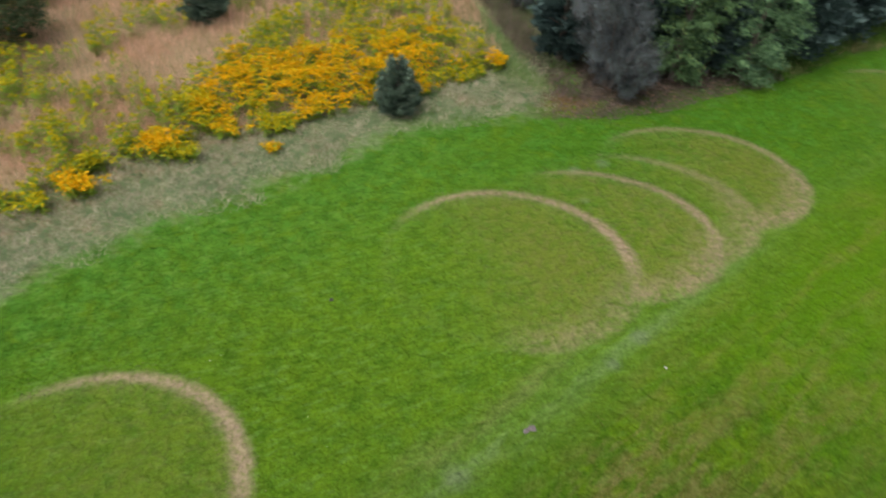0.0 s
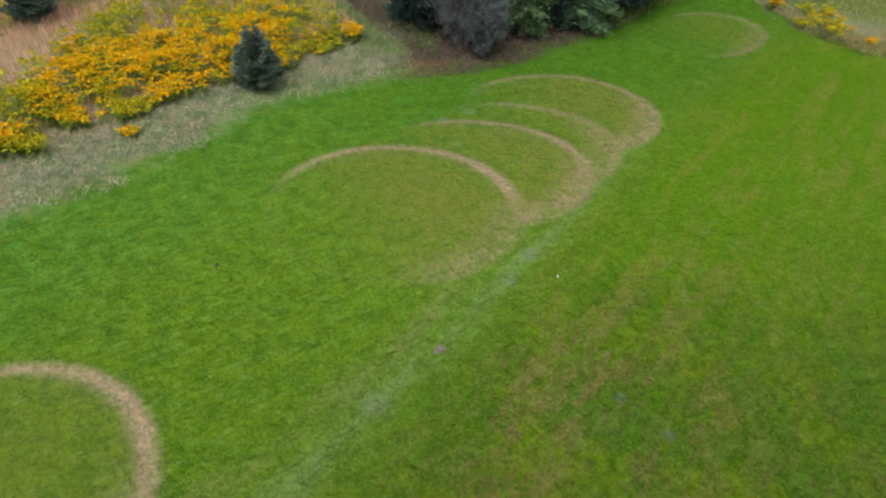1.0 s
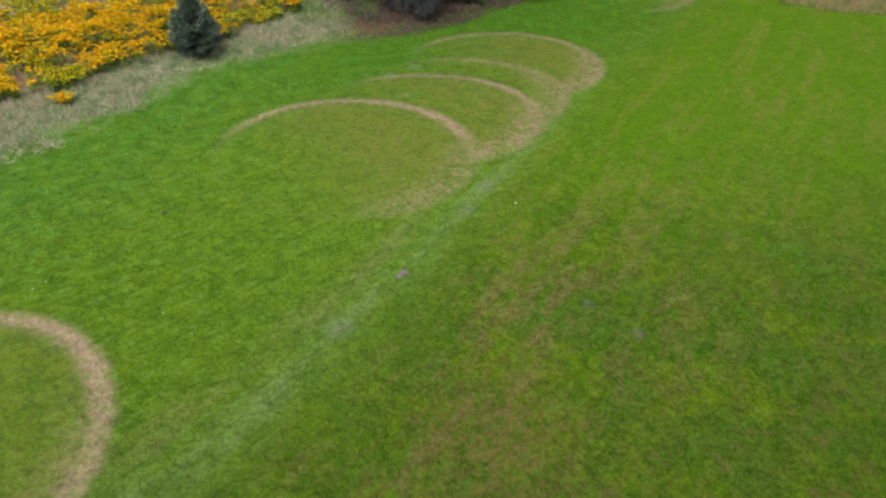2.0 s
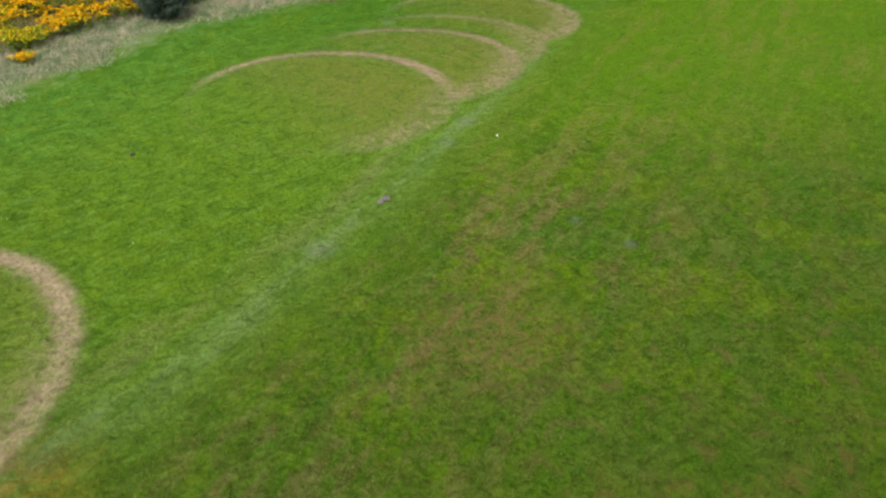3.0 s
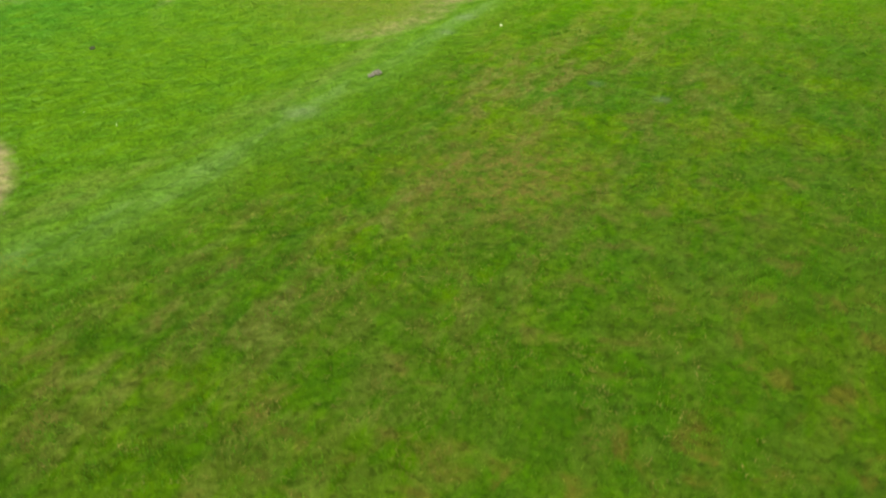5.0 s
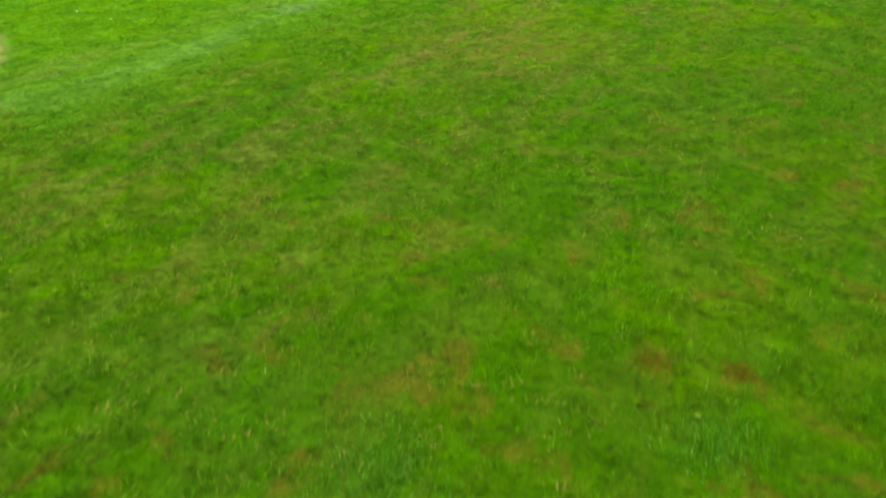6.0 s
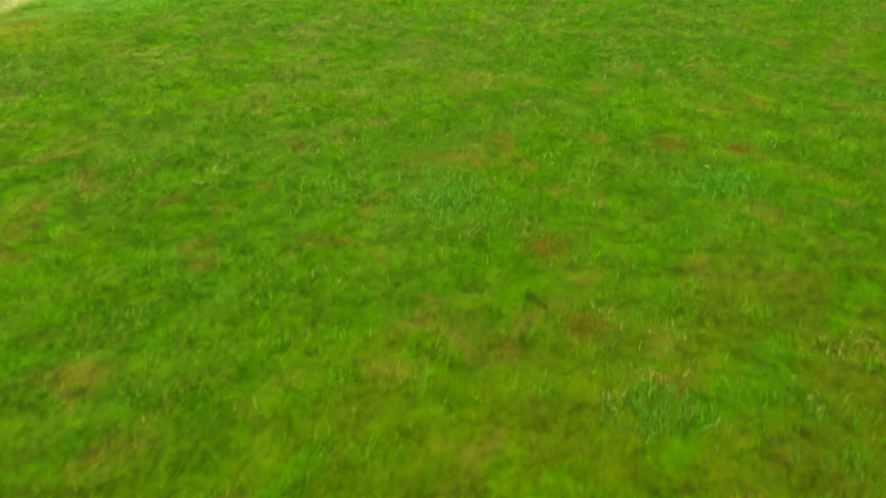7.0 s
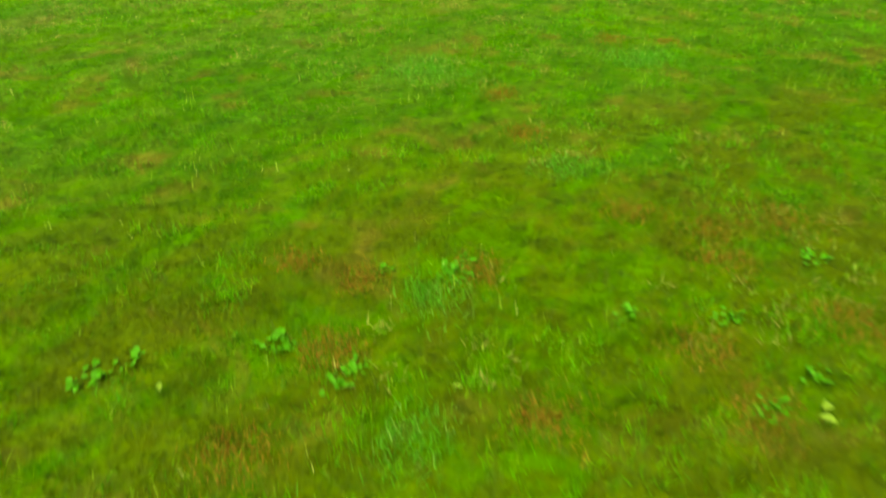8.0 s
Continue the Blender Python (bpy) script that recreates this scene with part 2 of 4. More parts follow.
    edge = n.ease(n.math("ABSOLUTE", n.math("SUBTRACT", wheel, 0.75)), 0.55, 0.1, 0.0, 0.10)
    green = n.mix(n.math("MULTIPLY", edge, n.ease(y, 15.0, 10.0)), green, (0.026, 0.080, 0.006))
    green = n.mix(pale, green, (0.145, 0.225, 0.095))
    green = n.mix(n.math("MULTIPLY", near, n.ease(n.math("MULTIPLY_ADD", x, 0.35, y), 7.0, 15.0, 0.0, 0.7)), green, (0.066, 0.164, 0.003))
    streaks = n.math("MULTIPLY", n.math("MULTIPLY", near, n.ease(y, 5.0, 9.0)), n.ease(n.noise(along.outputs[0], 1.3, 4, 0.6, 0.4), 0.48, 0.64, 0.0, 0.55))
    green = n.mix(streaks, green, n.mix(n.ease(patch, 0.35, 0.65), (0.098, 0.170, 0.008), (0.140, 0.140, 0.035)))
    green = n.mix(bare, green, (0.20, 0.225, 0.185))
    strokes = n.put("ShaderNodeMapping", vector_type="TEXTURE")
    n.feed(strokes.inputs[0], flat)
    strokes.inputs["Rotation"].default_value[2] = radians(24)
    strokes.inputs["Scale"].default_value = (0.42, 0.13, 1.0)
    comb = n.noise(strokes.outputs[0], 1.0, 4, 0.6, 0.5)
    combed = n.math("MULTIPLY", n.math("MULTIPLY_ADD", near, -0.6, 1.0), n.math("MULTIPLY", n.ease(y, 0.0, 5.0, 0.15, 1.0), n.ease(y, 19.0, 9.0, 0.35, 0.85)))
    green = n.mix(n.math("MULTIPLY", combed, n.ease(comb, 0.52, 0.66, 0.0, 0.7)), green, (0.105, 0.215, 0.036))
    green = n.mix(n.math("MULTIPLY", combed, n.ease(comb, 0.46, 0.34, 0.0, 0.6)), green, (0.028, 0.090, 0.004))
    # uneven tufts: darker, thinner and paler, thicker growth
    tufts = n.math("MULTIPLY_ADD", n.noise(flat, 15.0, 5, 0.66, 0.7), 0.72, n.math("MULTIPLY", patch, 0.28))
    tufts = n.math("MULTIPLY_ADD", n.ease(tufts, 0.38, 0.63, -1.0, 1.0), n.math("MULTIPLY", n.math("MULTIPLY", n.math("MULTIPLY_ADD", near, -0.09, 0.22), n.ease(y, 20.0, 10.0, 0.65, 1.0)), n.ease(y, -2.0, 2.5, 0.5, 1.0)), 1.0)
    shade = n.put("ShaderNodeCombineColor")
    for socket in shade.inputs:
        n.feed(socket, tufts)
    green = n.mix(1.0, green, shade.outputs[0], "MULTIPLY")
    # near end darkened, far end lightened: brighter grazing view put into the colour
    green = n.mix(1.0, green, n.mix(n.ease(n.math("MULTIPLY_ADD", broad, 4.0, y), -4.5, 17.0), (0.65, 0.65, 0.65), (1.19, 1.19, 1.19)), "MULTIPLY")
    # rings
    speck = n.noise(flat, 7.0, 6, 0.7, 0.4)
    wobble = n.math("MULTIPLY", n.math("SUBTRACT", n.noise(flat, 3.0, 6, 0.75), 0.5), 0.28)
    worn, inner, olive = 0.0, 0.0, 0.0
    for cx, cy, a, b, turn, middle, spread, strength, half, tail, scuff, bleach in RINGS:
        node = n.put("ShaderNodeMapping", vector_type="TEXTURE")
        n.feed(node.inputs[0], flat)
        node.inputs["Location"].default_value = (cx, cy, 0)
        node.inputs["Rotation"].default_value = (0, 0, turn)
        node.inputs["Scale"].default_value = (a, b, 1)
        off = n.math("MULTIPLY", n.math("SUBTRACT", n.vec("LENGTH", node.outputs[0]), 1.0), math.sqrt(a * b))
        off = n.math("ADD", off, wobble)
        from_centre = n.vec("NORMALIZE", n.vec("SUBTRACT", flat, (cx, cy, 0)))
        way = n.vec("DOT_PRODUCT", from_centre, (math.cos(radians(middle)), math.sin(radians(middle)), 0))
        arc = n.ease(way, math.cos(radians(spread)), math.cos(radians(spread)) + 0.75, 0.05, 1.0)
        towards = n.vec("DOT_PRODUCT", from_centre, (math.cos(radians(tail)), math.sin(radians(tail)), 0))
        scuffed = n.ease(towards, 0.55, 0.97)
        width = n.math("MULTIPLY", n.ease(towards, -0.7, 0.8, 0.55, 1.25), half)
        core = n.math("MULTIPLY", n.ease(n.math("ABSOLUTE", off), n.math("ADD", width, 0.15), n.math("SUBTRACT", width, 0.12), 0.0, strength), arc)
        core = n.math("MULTIPLY", core, n.math("MULTIPLY_ADD", scuffed, -0.45, 1.0))
        haze = n.math("MULTIPLY", n.math("MULTIPLY", n.ease(off, -0.95, -0.10, 0.0, min(1.0, 1.25 * scuff)), n.ease(off, 0.34, 0.04)), scuffed)
        soft = n.math("MULTIPLY", n.math("MULTIPLY", n.ease(off, -0.55, 0.0, 0.0, 0.45 * strength), n.ease(off, 0.25, 0.0)), arc)
        worn = n.math("MAXIMUM", worn, core)
        inner = n.math("MAXIMUM", inner, n.math("MAXIMUM", soft, haze))
        lit = n.ease(n.vec("DOT_PRODUCT", n.vec("SUBTRACT", flat, (cx, cy, 0)), (0.75 / a, 0.25 / a, 0)), -0.75, 0.35)
        olive = n.math("MAXIMUM", olive, n.math("MULTIPLY", lit, n.ease(off, 0.2, -0.5, 0.0, bleach)))
    green = n.mix(n.math("MULTIPLY", olive, n.ease(n.math("MULTIPLY_ADD", broad, 0.5, n.math("MULTIPLY", patch, 0.5)), 0.35, 0.60, 0.25, 0.85)), green, (0.142, 0.172, 0.030))
    green = n.mix(n.math("MULTIPLY", olive, n.ease(n.noise(flat, 5.0, 5, 0.7, 0.6), 0.47, 0.62, 0.0, 0.40)), green, (0.20, 0.170, 0.078))
    green = n.mix(n.math("MULTIPLY", inner, n.ease(n.math("MULTIPLY_ADD", n.noise(flat, 2.3, 4, 0.65), 0.5, n.math("MULTIPLY", speck, 0.5)), 0.40, 0.60, 0.12, 0.92)), green, (0.29, 0.235, 0.145))
    straw = n.mix(n.ease(speck, 0.3, 0.7), (0.215, 0.155, 0.105), (0.34, 0.25, 0.20))
    green = n.mix(n.math("MULTIPLY", worn, n.ease(speck, 0.34, 0.54, 0.62, 1.0)), green, straw)
    grit = n.put("ShaderNodeCombineColor")
    level = n.ease(n.noise(flat, 11.0, 6, 0.7, 0.4), 0.36, 0.64, 0.80, 1.18)
    for socket in grit.inputs:
        n.feed(socket, level)
    green = n.mix(n.math("MAXIMUM", n.math("MAXIMUM", worn, inner), n.math("MULTIPLY", olive, 0.9)), green, n.mix(1.0, green, grit.outputs[0], "MULTIPLY"))
    # past the lawn's edge
    beyond = n.math("SUBTRACT", y, curve_of_x(n, n.math("ADD", x, n.math("MULTIPLY", n.math("SUBTRACT", broad, 0.5), n.ease(x, 13.0, 16.0, 0.0, 5.0))), EDGE, -10.0, 30.0))
    beyond = n.math("MULTIPLY_ADD", n.math("SUBTRACT", patch, 0.5), 3.6, beyond)
    beyond = n.math("SUBTRACT", beyond, n.math("MULTIPLY", n.ease(x, 14.5, 16.5), n.math("MULTIPLY_ADD", broad, 1.6, 0.1)))
    hay = n.mix(n.ease(fine, 0.35, 0.65), (0.22, 0.235, 0.15), (0.11, 0.165, 0.075))
    hay = n.mix(n.ease(n.noise(flat, 0.8, 3), 0.5, 0.75), hay, (0.22, 0.17, 0.11))
    litter = n.mix(n.ease(fine, 0.35, 0.65), (0.100, 0.070, 0.060), (0.055, 0.042, 0.038))
    shaded = n.math("MULTIPLY", n.ease(n.math("MULTIPLY_ADD", y, 0.22, n.math("MULTIPLY_ADD", patch, 1.2, x)), 5.9, 7.4), n.ease(x, 10.5, 9.0))
    rough = n.mix(shaded, hay, litter)
    rusty = n.ease(n.math("MULTIPLY_ADD", patch, 0.9, n.vec("LENGTH", n.vec("MULTIPLY", n.vec("SUBTRACT", flat, (2.9, 19.5, 0)), (0.8, 1.0, 1)))), 1.5, 0.7)
    rough = n.mix(n.math("MULTIPLY", rusty, n.ease(fine, 0.3, 0.6, 0.4, 0.9)), rough, (0.20, 0.105, 0.045))
    weedy = n.mix(n.ease(fine, 0.35, 0.65), (0.034, 0.085, 0.016), (0.075, 0.135, 0.032))
    pink = n.mix(n.ease(fine, 0.35, 0.65), (0.40, 0.265, 0.19), (0.23, 0.18, 0.10))
    rough = n.mix(n.math("MULTIPLY", n.ease(beyond, 2.2, 3.6, 0.0, 0.8), n.ease(x, 1.0, -0.5)), rough, pink)
    rough = n.mix(n.math("MULTIPLY", n.ease(x, 9.2, 10.2), n.ease(n.math("MULTIPLY_ADD", patch, 1.6, x), 18.4, 17.2)), rough, weedy)
    lane = n.math("SUBTRACT", n.math("MULTIPLY_ADD", n.math("SUBTRACT", y, 20.5), 0.39, x), 1.85)
    lane = n.math("MULTIPLY", n.ease(n.math("ABSOLUTE", n.math("MULTIPLY_ADD", n.math("SUBTRACT", patch, 0.5), 1.2, lane)), 0.95, 0.35), n.ease(y, 19.8, 21.0))
    rough = n.mix(lane, rough, n.mix(n.ease(fine, 0.35, 0.65), (0.072, 0.150, 0.048), (0.135, 0.185, 0.075)))
    twiggy = n.math("MULTIPLY", n.ease(n.math("SUBTRACT", n.math("MULTIPLY_ADD", n.math("SUBTRACT", y, 20.5), 0.39, x), 2.65), 0.0, 0.5), n.ease(x, 4.0, 3.0))
    rough = n.mix(n.math("MULTIPLY", twiggy, n.ease(y, 20.0, 21.2, 0.0, 0.85)), rough, n.mix(n.ease(fine, 0.35, 0.65), (0.065, 0.062, 0.042), (0.115, 0.115, 0.075)))
    meadow = n.mix(n.ease(fine, 0.35, 0.65), (0.070, 0.125, 0.022), (0.115, 0.145, 0.040))
    rough = n.mix(n.math("MULTIPLY", n.ease(beyond, 2.4, 4.4), n.ease(x, 16.2, 17.6)), rough, meadow)
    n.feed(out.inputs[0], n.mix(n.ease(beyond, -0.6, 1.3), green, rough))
    n.feed(out.inputs[1], worn)
    # the slope of the uneven tussocks
    step, tall = 0.02, 0.12
    here = n.noise(flat, 5.0, 3, 0.5, 0.3)
    east = n.noise(n.vec("ADD", flat, (step, 0, 0)), 5.0, 3, 0.5, 0.3)
    north = n.noise(n.vec("ADD", flat, (0, step, 0)), 5.0, 3, 0.5, 0.3)
    slope = n.put("ShaderNodeCombineXYZ")
    n.feed(slope.inputs[0], n.math("MULTIPLY", n.math("SUBTRACT", here, east), tall / step))
    n.feed(slope.inputs[1], n.math("MULTIPLY", n.math("SUBTRACT", here, north), tall / step))
    n.feed(out.inputs[2], slope.outputs[0])
    return group


FAR_DEEP, FAR_LIGHT = (0.034, 0.122, 0.010), (0.065, 0.172, 0.018)
NEAR_DEEP, NEAR_LIGHT = (0.026, 0.080, 0.003), (0.055, 0.137, 0.004)


def fresh(name):
    material = bpy.data.materials.new(name)
    material.use_nodes = True
    n = Nodes(material.node_tree)
    shader = material.node_tree.nodes["Principled BSDF"]
    return material, n, shader


TURF = turf_group()


def turf_material(name, spread, gloss, bump):
    """Turf by place; spread: how far single blades differ in tone."""
    material, n, shader = fresh(name)
    place = n.put("ShaderNodeTexCoord").outputs["Object"]
    turf = n.put("ShaderNodeGroup")
    turf.node_tree = TURF
    n.feed(turf.inputs[0], place)
    colour = turf.outputs[0]
    if spread:
        chance = n.put("ShaderNodeNewGeometry").outputs["Random Per Island"]
        colour = n.mix(n.ease(chance, 0.0, 1.0, spread, 0.0), colour, (0.03, 0.07, 0.008))
        colour = n.mix(n.ease(chance, 0.86, 1.0, 0.0, spread), colour, (0.22, 0.27, 0.05))
        shader.inputs["Subsurface Weight"].default_value = 0.0
        upright = n.put("ShaderNodeCombineXYZ")
        upright.inputs[2].default_value = 1.0
        geometry = n.put("ShaderNodeNewGeometry").outputs["Normal"]
        n.feed(shader.inputs["Normal"], n.vec("NORMALIZE", n.vec("ADD", turf.outputs[2], n.vec("ADD", n.vec("MULTIPLY", geometry, (0.45, 0.45, 0.45)), upright.outputs[0]))))
        leaf = n.put("ShaderNodeBsdfTranslucent")
        n.feed(leaf.inputs[0], colour)
        both = n.put("ShaderNodeMixShader")
        both.inputs[0].default_value = 0.2
        n.feed(both.inputs[1], shader.outputs[0])
        n.feed(both.inputs[2], leaf.outputs[0])
        n.feed(material.node_tree.nodes["Material Output"].inputs[0], both.outputs[0])
    else:
        # dark thatch, and the shade between blades, put into the ground's colour
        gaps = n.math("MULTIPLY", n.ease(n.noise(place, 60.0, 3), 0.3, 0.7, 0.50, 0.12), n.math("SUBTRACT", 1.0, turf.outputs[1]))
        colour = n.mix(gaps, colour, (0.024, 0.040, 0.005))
        node = n.put("ShaderNodeBump")
        node.inputs["Strength"].default_value, node.inputs["Distance"].default_value = bump, 0.02
        n.feed(node.inputs["Height"], n.noise(place, 45.0, 4))
        n.feed(shader.inputs["Normal"], n.vec("NORMALIZE", n.vec("ADD", turf.outputs[2], node.outputs[0])))
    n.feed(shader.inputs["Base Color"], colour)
    shader.inputs["Roughness"].default_value = gloss
    shader.inputs["Specular IOR Level"].default_value = 0.05
    return material


def leaf_material(name, dark, light, third=None, share=0.12, through_light=0.25, rough=0.6, patchy=False):
    """Leaves, needles, straw or petals: tone differs from piece to piece and in broad patches."""
    material, n, shader = fresh(name)
    place = n.put("ShaderNodeTexCoord").outputs["Object"]
    chance = n.put("ShaderNodeNewGeometry").outputs["Random Per Island"]
    colour = n.mix(n.math("MULTIPLY_ADD", n.noise(place, 1.6, 3), 0.9, n.math("MULTIPLY_ADD", chance, 0.7, -0.35)), dark, light)
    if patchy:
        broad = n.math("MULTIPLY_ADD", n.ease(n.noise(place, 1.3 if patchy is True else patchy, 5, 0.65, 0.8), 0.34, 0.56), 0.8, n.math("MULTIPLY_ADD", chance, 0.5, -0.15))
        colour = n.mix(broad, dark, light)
    if third:
        colour = n.mix(n.ease(chance, 1.0 - share - 0.02, 1.0 - share + 0.02), colour, third)
    leaf = n.put("ShaderNodeBsdfTranslucent")
    n.feed(leaf.inputs[0], colour)
    both = n.put("ShaderNodeMixShader")
    both.inputs[0].default_value = through_light
    n.feed(shader.inputs["Base Color"], colour)
    shader.inputs["Roughness"].default_value = rough
    shader.inputs["Specular IOR Level"].default_value = 0.15
    n.feed(both.inputs[1], shader.outputs[0])
    n.feed(both.inputs[2], leaf.outputs[0])
    n.feed(material.node_tree.nodes["Material Output"].inputs[0], both.outputs[0])
    return material


def solid_material(name, dark, light, scale, rough=0.85, bump=0.4):
    material, n, shader = fresh(name)
    place = n.put("ShaderNodeTexCoord").outputs["Object"]
    grain = n.noise(place, scale, 5, 0.6)
    n.feed(shader.inputs["Base Color"], n.mix(n.ease(grain, 0.3, 0.7), dark, light))
    shader.inputs["Roughness"].default_value = rough
    node = n.put("ShaderNodeBump")
    node.inputs["Strength"].default_value, node.inputs["Distance"].default_value = bump, 0.01
    n.feed(node.inputs["Height"], grain)
    n.feed(shader.inputs["Normal"], node.outputs[0])
    return material


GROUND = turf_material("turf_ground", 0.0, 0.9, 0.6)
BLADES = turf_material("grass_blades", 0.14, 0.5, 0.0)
STRAW = leaf_material("dry_straw", (0.125, 0.092, 0.068), (0.215, 0.160, 0.132), (0.10, 0.15, 0.03), 0.3)
HAY = leaf_material("grey_matted_hay", (0.095, 0.175, 0.078), (0.46, 0.405, 0.315), (0.12, 0.23, 0.08), 0.25, patchy=2.4)
TAN_GRASS = leaf_material("tan_meadow_grass", (0.19, 0.19, 0.075), (0.48, 0.37, 0.22), (0.14, 0.20, 0.05), 0.3, patchy=True)
RUSSET = leaf_material("russet_dry_grass", (0.41, 0.305, 0.195), (0.76, 0.49, 0.37), (0.20, 0.21, 0.05), 0.14, patchy=True)
STALK = leaf_material("goldenrod_stem", (0.12, 0.15, 0.03), (0.20, 0.23, 0.05))
GOLD_LEAF = leaf_material("goldenrod_leaf", (0.095, 0.185, 0.018), (0.22, 0.32, 0.030), (0.24, 0.25, 0.04), 0.12)
GOLD = leaf_material("goldenrod_bloom", (0.55, 0.29, 0.002), (0.80, 0.44, 0.003), (0.42, 0.34, 0.006), 0.25)
GOLD_PALE = leaf_material("goldenrod_fading_bloom", (0.36, 0.31, 0.004), (0.64, 0.48, 0.006), (0.15, 0.23, 0.015), 0.35)
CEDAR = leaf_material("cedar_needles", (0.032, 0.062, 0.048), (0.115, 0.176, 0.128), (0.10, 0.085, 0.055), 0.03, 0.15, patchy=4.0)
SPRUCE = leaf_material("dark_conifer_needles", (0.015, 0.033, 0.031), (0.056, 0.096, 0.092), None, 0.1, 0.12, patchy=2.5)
# dark patches of both green tree leaves: shade inside the crowns, as colour
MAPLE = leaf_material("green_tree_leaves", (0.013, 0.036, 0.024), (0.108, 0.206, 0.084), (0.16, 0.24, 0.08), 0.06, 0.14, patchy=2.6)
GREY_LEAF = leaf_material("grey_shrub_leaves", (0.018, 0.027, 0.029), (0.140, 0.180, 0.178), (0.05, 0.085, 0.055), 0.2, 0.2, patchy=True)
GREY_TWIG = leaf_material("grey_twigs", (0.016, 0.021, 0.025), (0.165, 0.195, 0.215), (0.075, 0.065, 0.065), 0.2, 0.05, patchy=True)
OLIVE = leaf_material("olive_shrub_leaves", (0.030, 0.058, 0.026), (0.075, 0.118, 0.048), (0.15, 0.12, 0.04), 0.08, 0.25)
BRUSH = leaf_material("green_undergrowth_leaves", (0.022, 0.055, 0.014), (0.085, 0.15, 0.035), (0.20, 0.18, 0.08), 0.05, 0.25, patchy=True)
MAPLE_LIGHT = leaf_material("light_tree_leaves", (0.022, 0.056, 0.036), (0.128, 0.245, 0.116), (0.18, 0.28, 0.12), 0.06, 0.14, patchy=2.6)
LUSH = leaf_material("lush_blades", (0.026, 0.092, 0.005), (0.075, 0.190, 0.014), (0.12, 0.17, 0.02), 0.2, 0.25, patchy=True)
LANE = leaf_material("lane_grass_blades", (0.060, 0.125, 0.035), (0.165, 0.235, 0.085), (0.26, 0.23, 0.14), 0.15, patchy=True)
BRUSHWOOD = leaf_material("brushwood_twigs", (0.050, 0.040, 0.034), (0.180, 0.150, 0.120), (0.08, 0.11, 0.04), 0.2, 0.05, patchy=True)
BARK = solid_material("grey_brown_bark", (0.05, 0.042, 0.035), (0.15, 0.125, 0.105), 22.0)
WEED = leaf_material("weed_leaf", (0.034, 0.108, 0.006), (0.056, 0.150, 0.012), None, 0.1, 0.3, 0.6)
YELLOW_LEAF = leaf_material("yellowed_leaf", (0.075, 0.11, 0.015), (0.13, 0.15, 0.025))
RED_THATCH = leaf_material("reddish_thatch", (0.12, 0.050, 0.010), (0.26, 0.115, 0.03), (0.06, 0.12, 0.008), 0.4)
TAN_THATCH = leaf_material("tan_thatch", (0.14, 0.112, 0.035), (0.25, 0.19, 0.075), (0.07, 0.14, 0.01), 0.4)
SCORCHED = leaf_material("scorched_blades", (0.20, 0.13, 0.022), (0.34, 0.22, 0.045), (0.09, 0.15, 0.01), 0.4)
BLUE_BLADES = leaf_material("bluish_blades", (0.044, 0.138, 0.013), (0.082, 0.198, 0.028), (0.18, 0.27, 0.08), 0.12, 0.3)
STALK_PALE = leaf_material("pale_stalk", (0.16, 0.22, 0.03), (0.30, 0.33, 0.08), (0.42, 0.38, 0.16), 0.15)
DUNG = solid_material("dark_dropping", (0.016, 0.018, 0.010), (0.04, 0.042, 0.028), 30.0)
PALE = solid_material("white_litter", (0.50, 0.50, 0.48), (0.68, 0.68, 0.66), 12.0, 0.6, 0.2)
MOLEHILL = solid_material("bleached_clod", (0.075, 0.066, 0.068), (0.165, 0.145, 0.145), 26.0)


# ---- mesh helpers ----
def tri_mesh(name, tris, quads=None):
    """A mesh of loose triangles (n, 3, 3) and loose quads (m, 4, 3)."""
    me = bpy.data.meshes.new(name)
    tris = np.asarray(tris, np.float32).reshape(-1, 3, 3)
    quads = np.zeros((0, 4, 3), np.float32) if quads is None else np.asarray(quads, np.float32).reshape(-1, 4, 3)
    verts = np.concatenate([tris.reshape(-1, 3), quads.reshape(-1, 3)])
    me.vertices.add(len(verts))
    me.vertices.foreach_set("co", verts.ravel())
    me.loops.add(len(verts))
    me.loops.foreach_set("vertex_index", np.arange(len(verts), dtype=np.int32))
    me.polygons.add(len(tris) + len(quads))
    starts = np.concatenate([np.arange(len(tris)) * 3, len(tris) * 3 + np.arange(len(quads)) * 4]).astype(np.int32)
    me.polygons.foreach_set("loop_start", starts)
    me.update(calc_edges=True)
    return me


def part(name, me, material, parent=None, label=""):
    """A mesh (or a bmesh) as one object, under its thing."""
    if isinstance(me, bmesh.types.BMesh):
        bm, me = me, bpy.data.meshes.new(name)
        bm.to_mesh(me)
        bm.free()
    me.materials.append(material)
    ob = new(name, me)
    ob.parent = parent
    return tagged(ob, label)


def empty(name, x, y, label, category, group="", kind="", turn=0.0, size=1.0):
    ob = new(name)
    ob.empty_display_size = 0.1
    ob.location = (x, y, float(ground_z(x, y)))
    ob.rotation_euler[2] = turn
    ob.scale = (size,) * 3
    return tagged(ob, label, category, group, kind)


